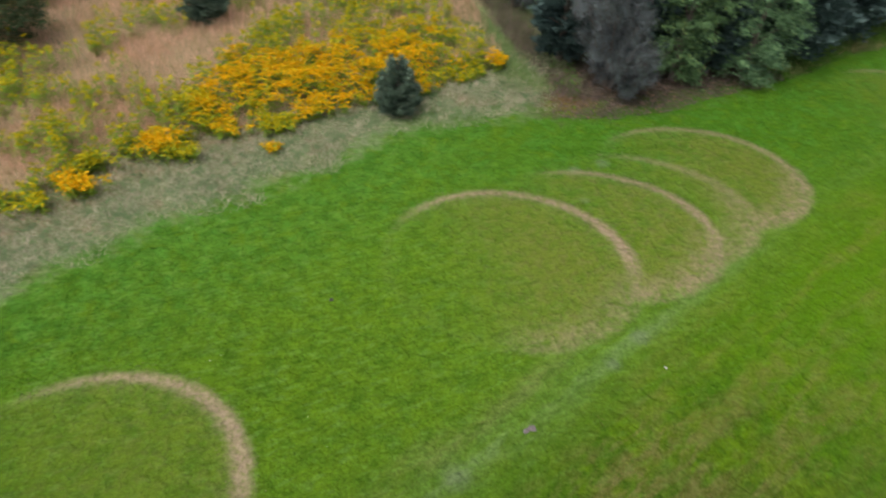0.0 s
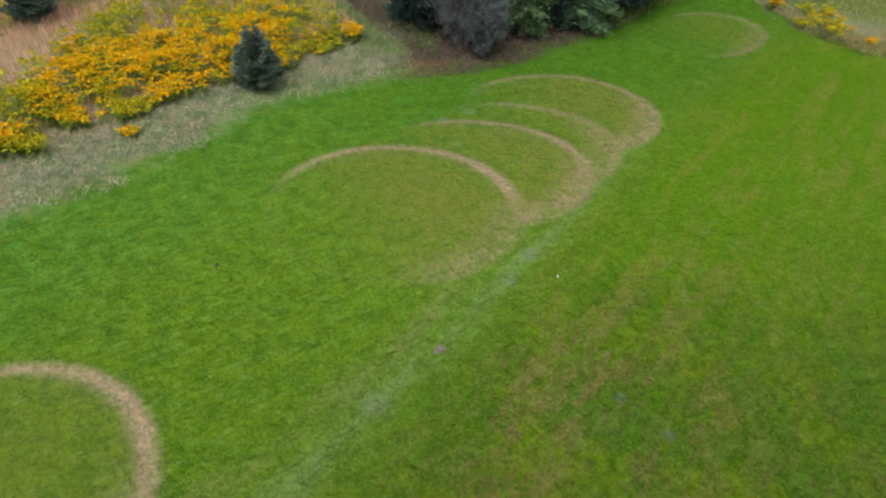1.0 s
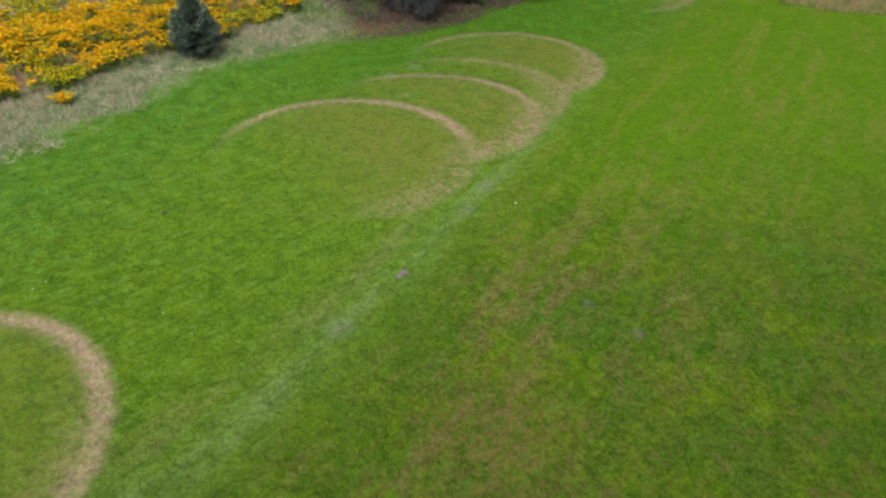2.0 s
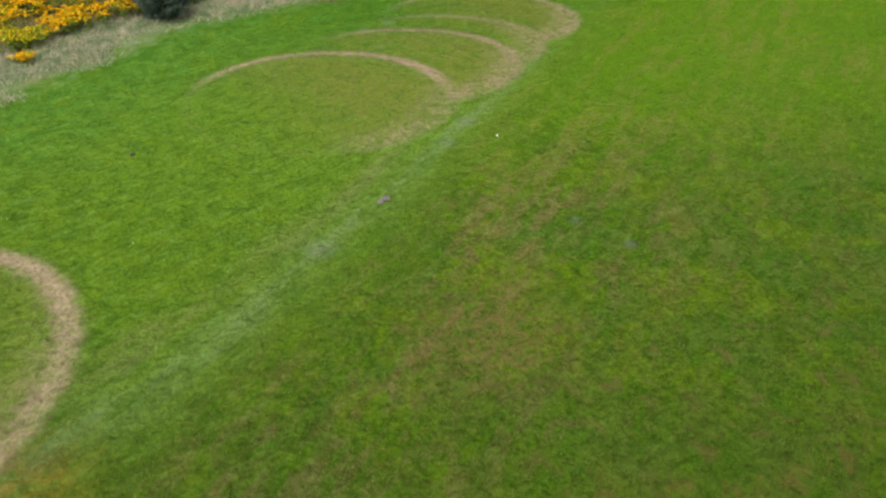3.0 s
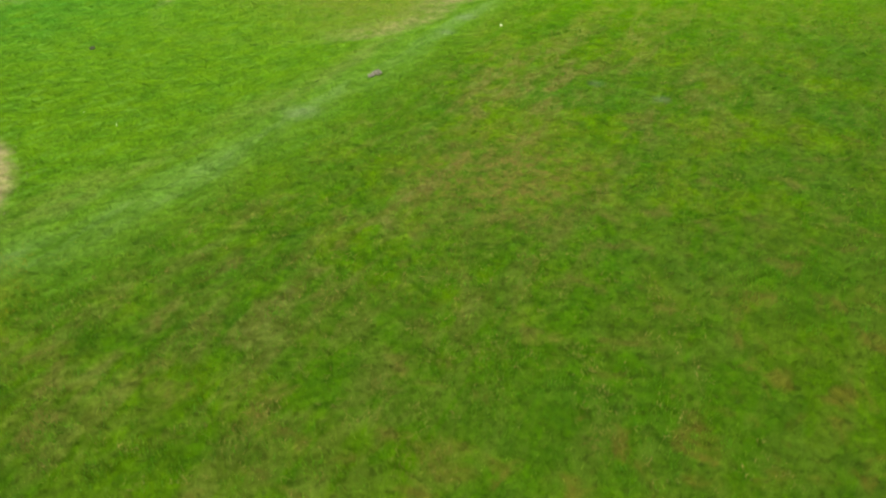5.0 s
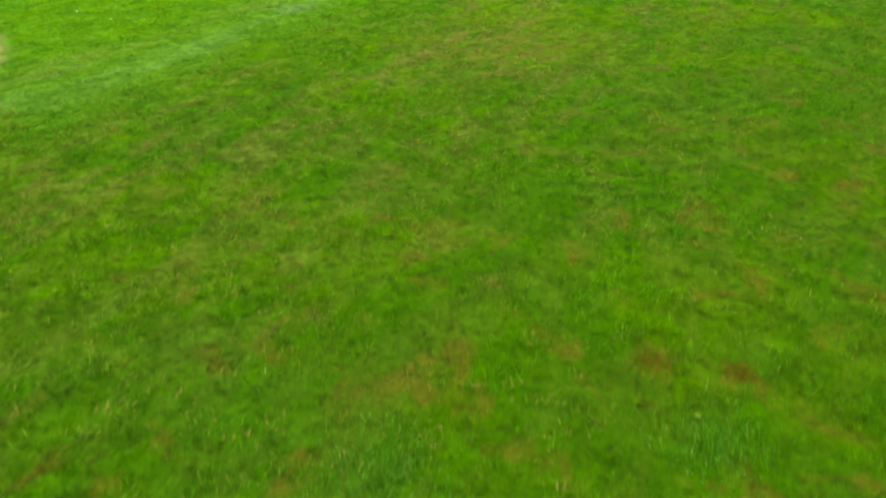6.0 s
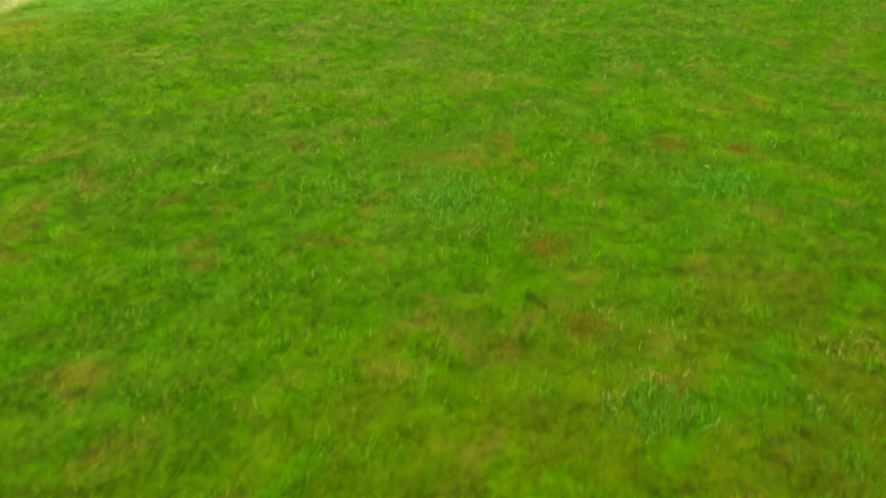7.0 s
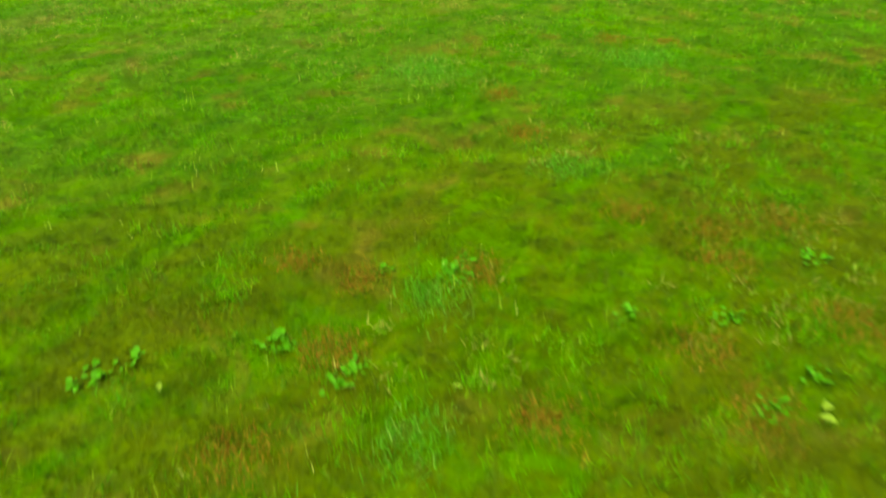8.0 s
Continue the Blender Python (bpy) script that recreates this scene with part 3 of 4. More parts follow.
def tube(bm, points, radii, sides=6):
    """A tapered tube through points, added to bm."""
    rings = []
    for k, (p, r) in enumerate(zip(points, radii)):
        ahead = (points[min(k + 1, len(points) - 1)] - points[max(k - 1, 0)]).normalized()
        across = ahead.cross(Vector((0.31, 0.95, 0.05))).normalized()
        other = ahead.cross(across)
        rings.append([bm.verts.new(p + r * (math.cos(a) * across + math.sin(a) * other)) for a in (2 * math.pi * i / sides for i in range(sides))])
    for low, high in zip(rings, rings[1:]):
        for i in range(sides):
            bm.faces.new((low[i], low[(i + 1) % sides], high[(i + 1) % sides], high[i]))
    bm.faces.new(rings[-1])


def blade_tris(rng, base, length, width, lean):
    """One tapering triangle for each base (n, 3); lean in radians."""
    n = len(base)
    az, face = rng.uniform(0, 2 * np.pi, n), rng.uniform(0, 2 * np.pi, n)
    across = np.stack([np.cos(face), np.sin(face), 0 * face], 1) * (width / 2)[:, None]
    tip = np.stack([np.cos(az) * np.sin(lean), np.sin(az) * np.sin(lean), np.cos(lean)], 1) * length[:, None]
    return np.stack([base - across, base + across, base + tip], 1)


def facing(rng, n, up=0.0):
    """Random unit directions, drawn upwards by up."""
    d = rng.normal(size=(n, 3))
    d[:, 2] += up
    return d / np.linalg.norm(d, axis=1, keepdims=True)


def leaf_quads(rng, centre, size, up=0.6, slim=0.55):
    """A diamond-shaped leaf at each centre, facing mostly up."""
    n = len(centre)
    normal = facing(rng, n, up)
    along = np.cross(normal, facing(rng, n))
    along /= np.linalg.norm(along, axis=1, keepdims=True) + 1e-9
    across = np.cross(normal, along)
    s = (size * rng.uniform(0.7, 1.3, n))[:, None]
    return np.stack([centre - along * s / 2, centre + across * s * slim / 2, centre + along * s / 2, centre - across * s * slim / 2], 1)


# ---- ground: one sheet to the horizon ----
def lines(low, high, step, far):
    out = [k * far / 6 for k in (1, 2, 3, 4, 5, 6)]
    return np.concatenate([low - np.array(out[::-1]) ** 1.0 - 4, [low - 2], np.arange(low, high + step / 2, step), [high + 2], high + np.array(out) + 4])


def build_ground():
    xs, ys = lines(-20.0, 24.0, 0.16, 1500.0), lines(-8.0, 30.0, 0.16, 1500.0)
    gx, gy = np.meshgrid(xs, ys)
    near = (np.abs(gx - 2) < 23) & (np.abs(gy - 11) < 20)
    gz = np.where(near, ground_z(gx, gy), 0.0)
    verts = np.stack([gx, gy, gz], -1).reshape(-1, 3).astype(np.float32)
    w, h = len(xs), len(ys)
    i = (np.arange(h - 1)[:, None] * w + np.arange(w - 1)).ravel()
    faces = np.stack([i, i + 1, i + 1 + w, i + w], 1).astype(np.int32)
    me = bpy.data.meshes.new("ground")
    me.vertices.add(len(verts))
    me.vertices.foreach_set("co", verts.ravel())
    me.loops.add(faces.size)
    me.loops.foreach_set("vertex_index", faces.ravel())
    me.polygons.add(len(faces))
    me.polygons.foreach_set("loop_start", (np.arange(len(faces)) * 4).astype(np.int32))
    me.update(calc_edges=True)
    me.shade_smooth()
    tagged(part("ground", me, GROUND), "mown green lawn running into rough dry meadow", "ground", kind="structure")


build_ground()

# ---- trees and shrubs ----
def woody(h, r, rng, limbs, lean=0.06, stout=0.035):
    """Trunk and limbs as two bmeshes."""
    trunk, boughs = bmesh.new(), []
    line = [Vector((lean * h * k / 6 * rng.uniform(-1, 1), lean * h * k / 6 * rng.uniform(-1, 1), 0.9 * h * k / 6)) for k in range(7)]
    line[0].z = -0.1
    tube(trunk, line, [stout * h * (1.0 - 0.14 * k) for k in range(7)], 8)
    for k in range(limbs):
        z = h * rng.uniform(0.12, 0.8)
        a, out = rng.uniform(0, 2 * np.pi), r * rng.uniform(0.5, 0.85) * (1.1 - 0.6 * z / h)
        foot = line[min(6, int(z / (0.9 * h) * 6))].copy()
        foot.z = z
        mid = foot + Vector((math.cos(a) * out * 0.5, math.sin(a) * out * 0.5, 0.10 * h))
        end = foot + Vector((math.cos(a) * out, math.sin(a) * out, 0.14 * h))
        bough = bmesh.new()
        boughs.append(bough)
        tube(bough, [foot, mid, end], [stout * h * 0.35, stout * h * 0.22, stout * h * 0.06], 5)
    return trunk, boughs


def leafy_tree(name, x, y, h, r, leaves, boughs_wanted, size, material, label, category, seed, low=0.05, slim=0.6, limbs=12, clump=0.16):
    """A tree or shrub whose crown is built bough by bough: each bough carries flat sprays of leaves, larger towards its end, with gaps between."""
    rng = np.random.default_rng(seed)
    tree = empty(name, x, y, label, category)
    trunk, boughs = woody(h, r, rng, limbs, 0.02, 0.018)
    part("trunk", trunk, BARK, tree)
    for bough in boughs:
        part("limb", bough, BARK, tree)
    n = boughs_wanted
    a, t = np.arange(n) * 2.4 + rng.uniform(-0.5, 0.5, n), (np.arange(n) + rng.uniform(0, 1, n)) / n
    belly = np.sin(np.pi * np.clip(0.20 + 0.78 * t, 0, 1)) ** 0.75
    reach = r * belly * rng.uniform(0.72, 1.12, n)
    foot = h * (low + (1 - low) * t)
    per = 7
    own = np.repeat(np.arange(n), per)
    k = np.tile(np.linspace(0.45, 1.0, per), n)
    turn = a[own] + rng.normal(size=n * per) * 0.35 * k
    spray = np.stack([np.cos(turn) * reach[own] * k, np.sin(turn) * reach[own] * k, foot[own] + h * 0.05 * np.sin(k * 2.6) + rng.normal(size=n * per) * 0.10], 1)
    weight = (0.35 + k) * rng.uniform(0.5, 1.4, n * per)
    which = rng.choice(n * per, leaves, p=weight / weight.sum())
    spread = rng.normal(size=(leaves, 3)) * np.array([1, 1, 0.42]) * (clump * rng.uniform(0.6, 1.2, n * per))[which][:, None]
    spots = spray[which] + spread
    spots[:, 2] = np.clip(spots[:, 2], 0.03, None)
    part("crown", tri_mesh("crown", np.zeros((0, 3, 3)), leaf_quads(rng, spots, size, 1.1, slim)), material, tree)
    return tree


def twiggy_shrub(name, x, y, h, r, twigs, label, seed):
    """A grey shrub: leaning stems that branch into feathery tufts of fine upswept twigs, open below and with gaps between the tufts."""
    rng = np.random.default_rng(seed)
    shrub = empty(name, x, y, label, "shrub")
    stems = []
    for k in range(13):
        a, out = k * 2.4 + rng.uniform(-0.4, 0.4), r * rng.uniform(0.25, 0.95)
        stem = bmesh.new()
        tip = Vector((math.cos(a) * out, math.sin(a) * out, h * rng.uniform(0.5, 1.0) * (1.1 - 0.3 * out / r)))
        tube(stem, [Vector((tip.x * 0.12, tip.y * 0.12, -0.05)), Vector((tip.x * 0.55, tip.y * 0.55, tip.z * 0.5)), tip], [0.045, 0.028, 0.008], 5)
        part("stem", stem, BARK, shrub)
        stems.append(tip)
    tips = np.array([tuple(v) for v in stems])
    tufts = int(30 + 9 * h)
    own, up = rng.integers(0, len(stems), tufts), rng.uniform(0.10, 1.05, tufts) ** 0.75
    sway = 0.15 + 0.95 * up
    knots = tips[own] * np.stack([sway, sway, up], 1) + rng.normal(size=(tufts, 3)) * np.array([0.17, 0.17, 0.05]) * r
    wide = rng.uniform(0.06, 0.13, tufts) * r
    aim = np.stack([knots[:, 0] / r * 0.7, knots[:, 1] / r * 0.7, np.full(tufts, 0.9)], 1) + rng.normal(size=(tufts, 3)) * 0.3
    weight = rng.uniform(0.2, 1.6, tufts)
    which = rng.choice(tufts, twigs, p=weight / weight.sum())
    base = knots[which] + rng.normal(size=(twigs, 3)) * wide[which][:, None] * np.array([1, 1, 1.3])
    base[:, 2] = np.clip(base[:, 2], 0.02, None)
    out = aim[which] + rng.normal(size=(twigs, 3)) * 0.33
    out /= np.linalg.norm(out, axis=1, keepdims=True)
    across = np.cross(out, facing(rng, twigs))
    across /= np.linalg.norm(across, axis=1, keepdims=True) + 1e-9
    s = rng.uniform(0.14, 0.42, twigs)[:, None]
    tris = np.stack([base - across * 0.010, base + across * 0.010, base + out * s], 1)
    half = twigs // 2
    leaves = leaf_quads(rng, base[:half] + out[:half] * s[:half] * rng.uniform(0.3, 1.0, (half, 1)) + rng.normal(size=(half, 3)) * 0.03, 0.075, 0.8, 0.35)
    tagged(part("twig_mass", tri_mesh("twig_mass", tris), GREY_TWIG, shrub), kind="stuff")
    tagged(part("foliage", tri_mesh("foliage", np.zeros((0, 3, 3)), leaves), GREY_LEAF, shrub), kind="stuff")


def conifer(name, x, y, h, r, sprays, size, material, label, seed, low=0.04, blunt=0.75, ragged=0.25, waist=0.62, boughs_wanted=130):
    """An evergreen: trunk, limbs, and a crown of boughs that sweep up and out and carry needle sprays towards their ends, with an uneven outline."""
    rng = np.random.default_rng(seed)
    tree = empty(name, x, y, label, "tree")
    trunk, boughs = woody(h, r, rng, 16, 0.02, 0.022)
    part("trunk", trunk, BARK, tree)
    for bough in boughs:
        part("limb", bough, BARK, tree)
    n = boughs_wanted
    t = 1 - np.sqrt((np.arange(n) + rng.uniform(0, 1, n)) / n)
    a = np.arange(n) * 2.4 + rng.uniform(-0.6, 0.6, n)
    outline = r * np.clip((1 - t) ** blunt, 0, 1) * np.clip(waist + 2.6 * t, 0, 1)
    reach = outline * rng.uniform(1 - ragged, 1 + 0.55 * ragged, n)
    foot = h * (low + (0.97 - low) * t)
    weight = (0.15 + reach / r) * rng.uniform(0.6, 1.3, n)
    own = rng.choice(n, sprays, p=weight / weight.sum())
    k = 1 - 0.75 * rng.uniform(0, 1, sprays) ** 1.3
    turn = a[own] + rng.normal(size=sprays) * 0.16 / (0.35 + reach[own] / r)
    lift = h * 0.055 * (k - 0.35) * (1.0 + 0.8 * t[own])
    base = np.stack([np.cos(turn) * reach[own] * k, np.sin(turn) * reach[own] * k, foot[own] + lift], 1) + rng.normal(size=(sprays, 3)) * np.array([0.05, 0.05, 0.035]) * r
    base[:, 2] = np.clip(base[:, 2], 0.05, None)
    out = np.stack([np.cos(turn), np.sin(turn), rng.uniform(0.2, 1.2, sprays)], 1) + rng.normal(size=(sprays, 3)) * 0.40
    out /= np.linalg.norm(out, axis=1, keepdims=True)
    across = np.cross(out, facing(rng, sprays))
    across /= np.linalg.norm(across, axis=1, keepdims=True) + 1e-9
    s = (size * rng.uniform(0.6, 1.4, sprays))[:, None]
    tris = np.stack([base - across * s * 0.20, base + across * s * 0.20, base + out * s], 1)
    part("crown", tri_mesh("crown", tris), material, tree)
    return tree


conifer("cedar_tree", -2.42, 18.75, 1.95, 0.72, 24000, 0.095, CEDAR, "small dark green cedar at the edge of rough grass", 11, blunt=0.56, ragged=0.36, waist=0.60, boughs_wanted=150)
conifer("cedar_tree", -9.9, 24.2, 2.4, 0.85, 10000, 0.15, CEDAR, "dark green cedar among dry meadow grass", 12, blunt=0.7, ragged=0.35)
conifer("cedar_tree", -12.9, 25.9, 1.6, 0.5, 4000, 0.15, CEDAR, "narrow young cedar among dry meadow grass", 13)
leafy_tree("shrub", -16.2, 21.6, 3.2, 1.7, 14000, 70, 0.10, OLIVE, "dense olive green shrub in dry meadow", "shrub", 14)
leafy_tree("shrub", -17.6, 25.0, 3.4, 1.8, 12000, 70, 0.10, OLIVE, "dense olive green shrub in dry meadow", "shrub", 15)
leafy_tree("shrub", -4.5, 27.5, 1.6, 1.6, 5000, 40, 0.09, GREY_LEAF, "grey brown twiggy shrub behind goldenrod", "shrub", 16)
leafy_tree("shrub", -13.6, 29.0, 2.2, 1.9, 5000, 40, 0.09, OLIVE, "dark olive shrub at the back of the meadow", "shrub", 17)
conifer("conifer", 2.9, 22.4, 5.5, 1.15, 9000, 0.22, SPRUCE, "dark conifer at the corner of the wood", 21, blunt=0.7)
twiggy_shrub("shrub", 4.35, 20.85, 4.7, 1.55, 15000, "silver grey twiggy shrub at the edge of the wood", 22)
twiggy_shrub("shrub", 4.9, 20.1, 1.3, 0.7, 7000, "low grey twiggy shrub among fallen leaves", 35)
twiggy_shrub("shrub", 4.2, 23.0, 4.8, 1.3, 8000, "silver grey twiggy shrub inside the wood edge", 23)
twiggy_shrub("shrub", 1.6, 26.6, 2.0, 0.9, 7000, "bare grey twiggy bush beside the meadow path", 34)
leafy_tree("tree", 6.65, 21.5, 6.0, 1.15, 25000, 60, 0.085, MAPLE, "green leafy tree with low boughs", "tree", 24, 0.0)
leafy_tree("tree", 9.15, 21.85, 6.2, 1.32, 30000, 64, 0.085, MAPLE_LIGHT, "green leafy tree with boughs reaching the lawn", "tree", 25, 0.0)
conifer("conifer", 7.95, 22.05, 6.6, 1.0, 9000, 0.22, SPRUCE, "dark conifer in the gap between green trees", 33)
conifer("conifer", 5.6, 22.4, 6.5, 1.2, 9000, 0.24, SPRUCE, "dark conifer between green leafy trees", 26)
conifer("conifer", 8.0, 24.0, 7.0, 1.7, 8000, 0.24, SPRUCE, "dark conifer behind green leafy trees", 27)
conifer("conifer", 10.8, 23.7, 7.0, 2.1, 14000, 0.24, SPRUCE, "tall dark conifer along the lawn", 28)
conifer("conifer", 13.3, 25.4, 7.0, 2.2, 14000, 0.24, SPRUCE, "tall dark conifer along the lawn", 29)
conifer("conifer", 16.0, 27.0, 7.0, 2.2, 12000, 0.24, SPRUCE, "tall dark conifer along the lawn", 30)
conifer("conifer", 18.8, 28.4, 7.0, 2.2, 9000, 0.24, SPRUCE, "tall dark conifer along the lawn", 31)
conifer("conifer", 12.0, 27.2, 7.5, 2.0, 6000, 0.26, SPRUCE, "dark conifer deep in the wood", 32)


# ---- stuff: goldenrod, dry grass, undergrowth ----
def scatter(rng, n, x0, x1, y0, y1, weight):
    """About n places in a rectangle of the plan, kept by weight(x, y) from 0 to 1."""
    x, y = rng.uniform(x0, x1, n), rng.uniform(y0, y1, n)
    keep = rng.uniform(0, 1, n) < weight(x, y)
    return x[keep], y[keep]


def goldenrod(rng, x, y, z, tall, bloom):
    """Stems, leaves and arching flower plumes of goldenrod at n places; bloom 0 to 1: how full the plume is."""
    n = len(x)
    foot = np.stack([x, y, z], 1)
    sway = rng.normal(size=(n, 2)) * 0.09 * tall[:, None]
    top = foot + np.stack([sway[:, 0], sway[:, 1], tall], 1)
    face = rng.uniform(0, 2 * np.pi, n)
    across = np.stack([np.cos(face), np.sin(face), 0 * face], 1) * 0.006
    stems = np.stack([foot - across, foot + across, top], 1)
    per = 14
    k = np.tile(np.linspace(0.18, 0.9, per), n)
    own = np.repeat(np.arange(n), per)
    at = foot[own] + (top - foot)[own] * k[:, None]
    a = rng.uniform(0, 2 * np.pi, n * per)
    size = rng.uniform(0.12, 0.22, n * per)
    out = np.stack([np.cos(a), np.sin(a), rng.uniform(-0.3, 0.6, n * per)], 1) * size[:, None]
    side = np.stack([-np.sin(a), np.cos(a), 0 * a], 1) * 0.022
    leaves = np.stack([at, at + out * 0.5 + side, at + out, at + out * 0.5 - side], 1)
    arms, bits = 6, 7
    count = arms * bits
    own = np.repeat(np.arange(n), count)
    arm = np.tile(np.repeat(np.arange(arms), bits), n)
    bit = np.tile(np.tile((np.arange(bits) + 0.5) / bits, arms), n)
    a = (face[own] + arm * 2 * np.pi / arms + rng.normal(size=n * count) * 0.15)
    reach = 0.16 * bit * (0.6 + 0.8 * bloom[own])
    rise = 0.10 * (bit - bit ** 2 * 0.9) - 0.035 * (arm % 3)
    at = top[own] + np.stack([np.cos(a) * reach, np.sin(a) * reach, rise], 1)
    keep = rng.uniform(0, 1, n * count) < 0.3 + 0.7 * bloom[own]
    at = at[keep]
    plume = leaf_quads(rng, at, 0.066, 0.7, 0.85)
    return stems, leaves, plume, own[keep]


def meadow_gold(x, y):
    """How thick the goldenrod stands, and how full it blooms."""
    into = y - bloom_y(x)
    patch = vnoise(x, y, 0.55, 41)
    ragged = into + 1.6 * (vnoise(x, y, 0.7, 42) - 0.5)
    heart = np.clip(1.0 - 0.42 * (x + 1.9) + 1.1 * (vnoise(x, y, 0.8, 47) - 0.5) * (x > -2.2), 0.0, 1) * np.clip((x + 9.2) / 1.2, 0, 1) * np.clip((5.6 - ragged) / 1.6, 0, 1)
    skirt = np.clip((np.interp(x, [-13, -8], [1.2, 2.4]) - ragged) / 0.8, 0, 1) * 0.95
    outer = np.clip((patch - 0.52) * 3.5, 0, 1) * 0.6
    holes = np.clip((vnoise(x, y, 1.3, 43) - 0.2) * 4, 0.25, 1)
    thick = np.maximum.reduce([heart, skirt, outer]) * holes * np.clip(into / 0.3 + 0.6, 0, 1)
    core = np.clip(1.35 - np.hypot((x + 4.2) / 3.4, (y - 19.9 - 0.45 * (x + 4.2)) / 2.1), 0.1, 1)
    bloom = np.clip(heart * (0.25 + 0.65 * vnoise(x, y, 0.9, 46) + 0.35 * core) * np.clip(1.25 - ragged * 0.12, 0, 1) + 0.2, 0, 1)
    return np.where(x > 0.7 - 0.42 * np.clip(y - 21.2, 0, 20), 0, thick), bloom


def build_goldenrod():
    rng = np.random.default_rng(51)
    x, y = scatter(rng, 17000, -20, 2, 9, 30, lambda a, b: meadow_gold(a, b)[0] * 0.85)
    # the meadow on the far side of the lawn
    fx, fy = scatter(rng, 900, 16.5, 27, 15, 27, lambda a, b: np.where((b > edge_y(a) + 0.3) & (vnoise(a, b, 0.9, 44) > 0.62), 0.7, 0) * (a > 16.9))
    x, y = np.concatenate([x, fx]), np.concatenate([y, fy])
    _, bloom = meadow_gold(x, y)
    bloom = np.where(x > 10, 0.75, np.clip(bloom * rng.uniform(0.5, 1.2, len(x)), 0.05, 1))
    tall = rng.uniform(0.7, 0.9, len(x)) * (0.55 + 0.7 * vnoise(x, y, 1.5, 45)) * np.clip(0.42 + 0.45 * (y - bloom_y(x)), 0.42, 1.0)
    stems, leaves, plume, own = goldenrod(rng, x, y, ground_z(x, y), tall, bloom)
    full = (bloom * rng.uniform(0.7, 1.3, len(x)))[own] * rng.uniform(0.8, 1.2, len(own)) > 0.64
    meadow = empty("goldenrod_patch", 0, 0, "dense waist-high goldenrod in yellow bloom", "flowers", kind="stuff")
    meadow.location = (0, 0, 0)
    part("stems", tri_mesh("stems", stems), STALK, meadow)
    part("leaves", tri_mesh("leaves", np.zeros((0, 3, 3)), leaves), GOLD_LEAF, meadow)
    part("flowers", tri_mesh("flowers", np.zeros((0, 3, 3)), plume[full]), GOLD, meadow, "golden yellow flower plumes")
    part("fading_flowers", tri_mesh("fading_flowers", np.zeros((0, 3, 3)), plume[~full]), GOLD_PALE, meadow, "greenish yellow fading flower plumes")


def goldenrod_clump(x, y, wide, high, count, seed, material=None):
    """A goldenrod clump standing alone in the cut grass."""
    rng = np.random.default_rng(seed)
    clump = empty("goldenrod_clump", x, y, "single goldenrod clump in bloom in grey cut grass" if x < 15 else "small goldenrod clump in tan far meadow grass", "flowers", "goldenrod clumps at the meadow's edge")
    px, py = rng.normal(size=count) * wide, rng.normal(size=count) * wide * 0.7
    stems, leaves, plume, _ = goldenrod(rng, px, py, np.zeros(count), rng.uniform(0.6, 1.0, count) * high, np.full(count, 0.9))
    tagged(part("stem_mass", tri_mesh("stem_mass", stems), STALK, clump), kind="stuff")
    tagged(part("foliage", tri_mesh("foliage", np.zeros((0, 3, 3)), leaves), GOLD_LEAF, clump), kind="stuff")
    tagged(part("bloom", tri_mesh("bloom", np.zeros((0, 3, 3)), plume), material or GOLD, clump), kind="stuff")


build_goldenrod()
for gx, gy, wide, high, count, seed, pale in ((-10.4, 14.15, 0.24, 0.55, 34, 61, False), (-10.4, 15.15, 0.2, 0.6, 22, 62, True), (-5.9, 16.4, 0.08, 0.26, 7, 63, False),
                                              (-8.9, 16.0, 0.28, 0.6, 30, 64, False), (-8.2, 15.9, 0.22, 0.55, 22, 67, True), (-5.9, 17.35, 0.25, 0.45, 22, 65, True),
                                              (0.75, 21.6, 0.17, 0.55, 16, 66, False), (-11.3, 13.4, 0.2, 0.5, 16, 68, True), (17.5, 22.7, 0.12, 0.5, 9, 69, False), (17.9, 21.1, 0.3, 0.28, 12, 70, True),
                                              (18.8, 20.7, 0.4, 0.28, 14, 71, True), (19.4, 19.2, 0.10, 0.28, 5, 72, False), (19.1, 22.0, 0.4, 0.3, 14, 73, True)):
    goldenrod_clump(gx, gy, wide, high, count, seed, GOLD_PALE if pale else None)


def dry_grass(name, rng, x, y, length, width, lean, material, label, category="grass"):
    base = np.stack([x, y, ground_z(x, y)], 1)
    ob = part(name, tri_mesh(name, blade_tris(rng, base, length, width, lean)), material)
    tagged(ob, label, category, kind="stuff")


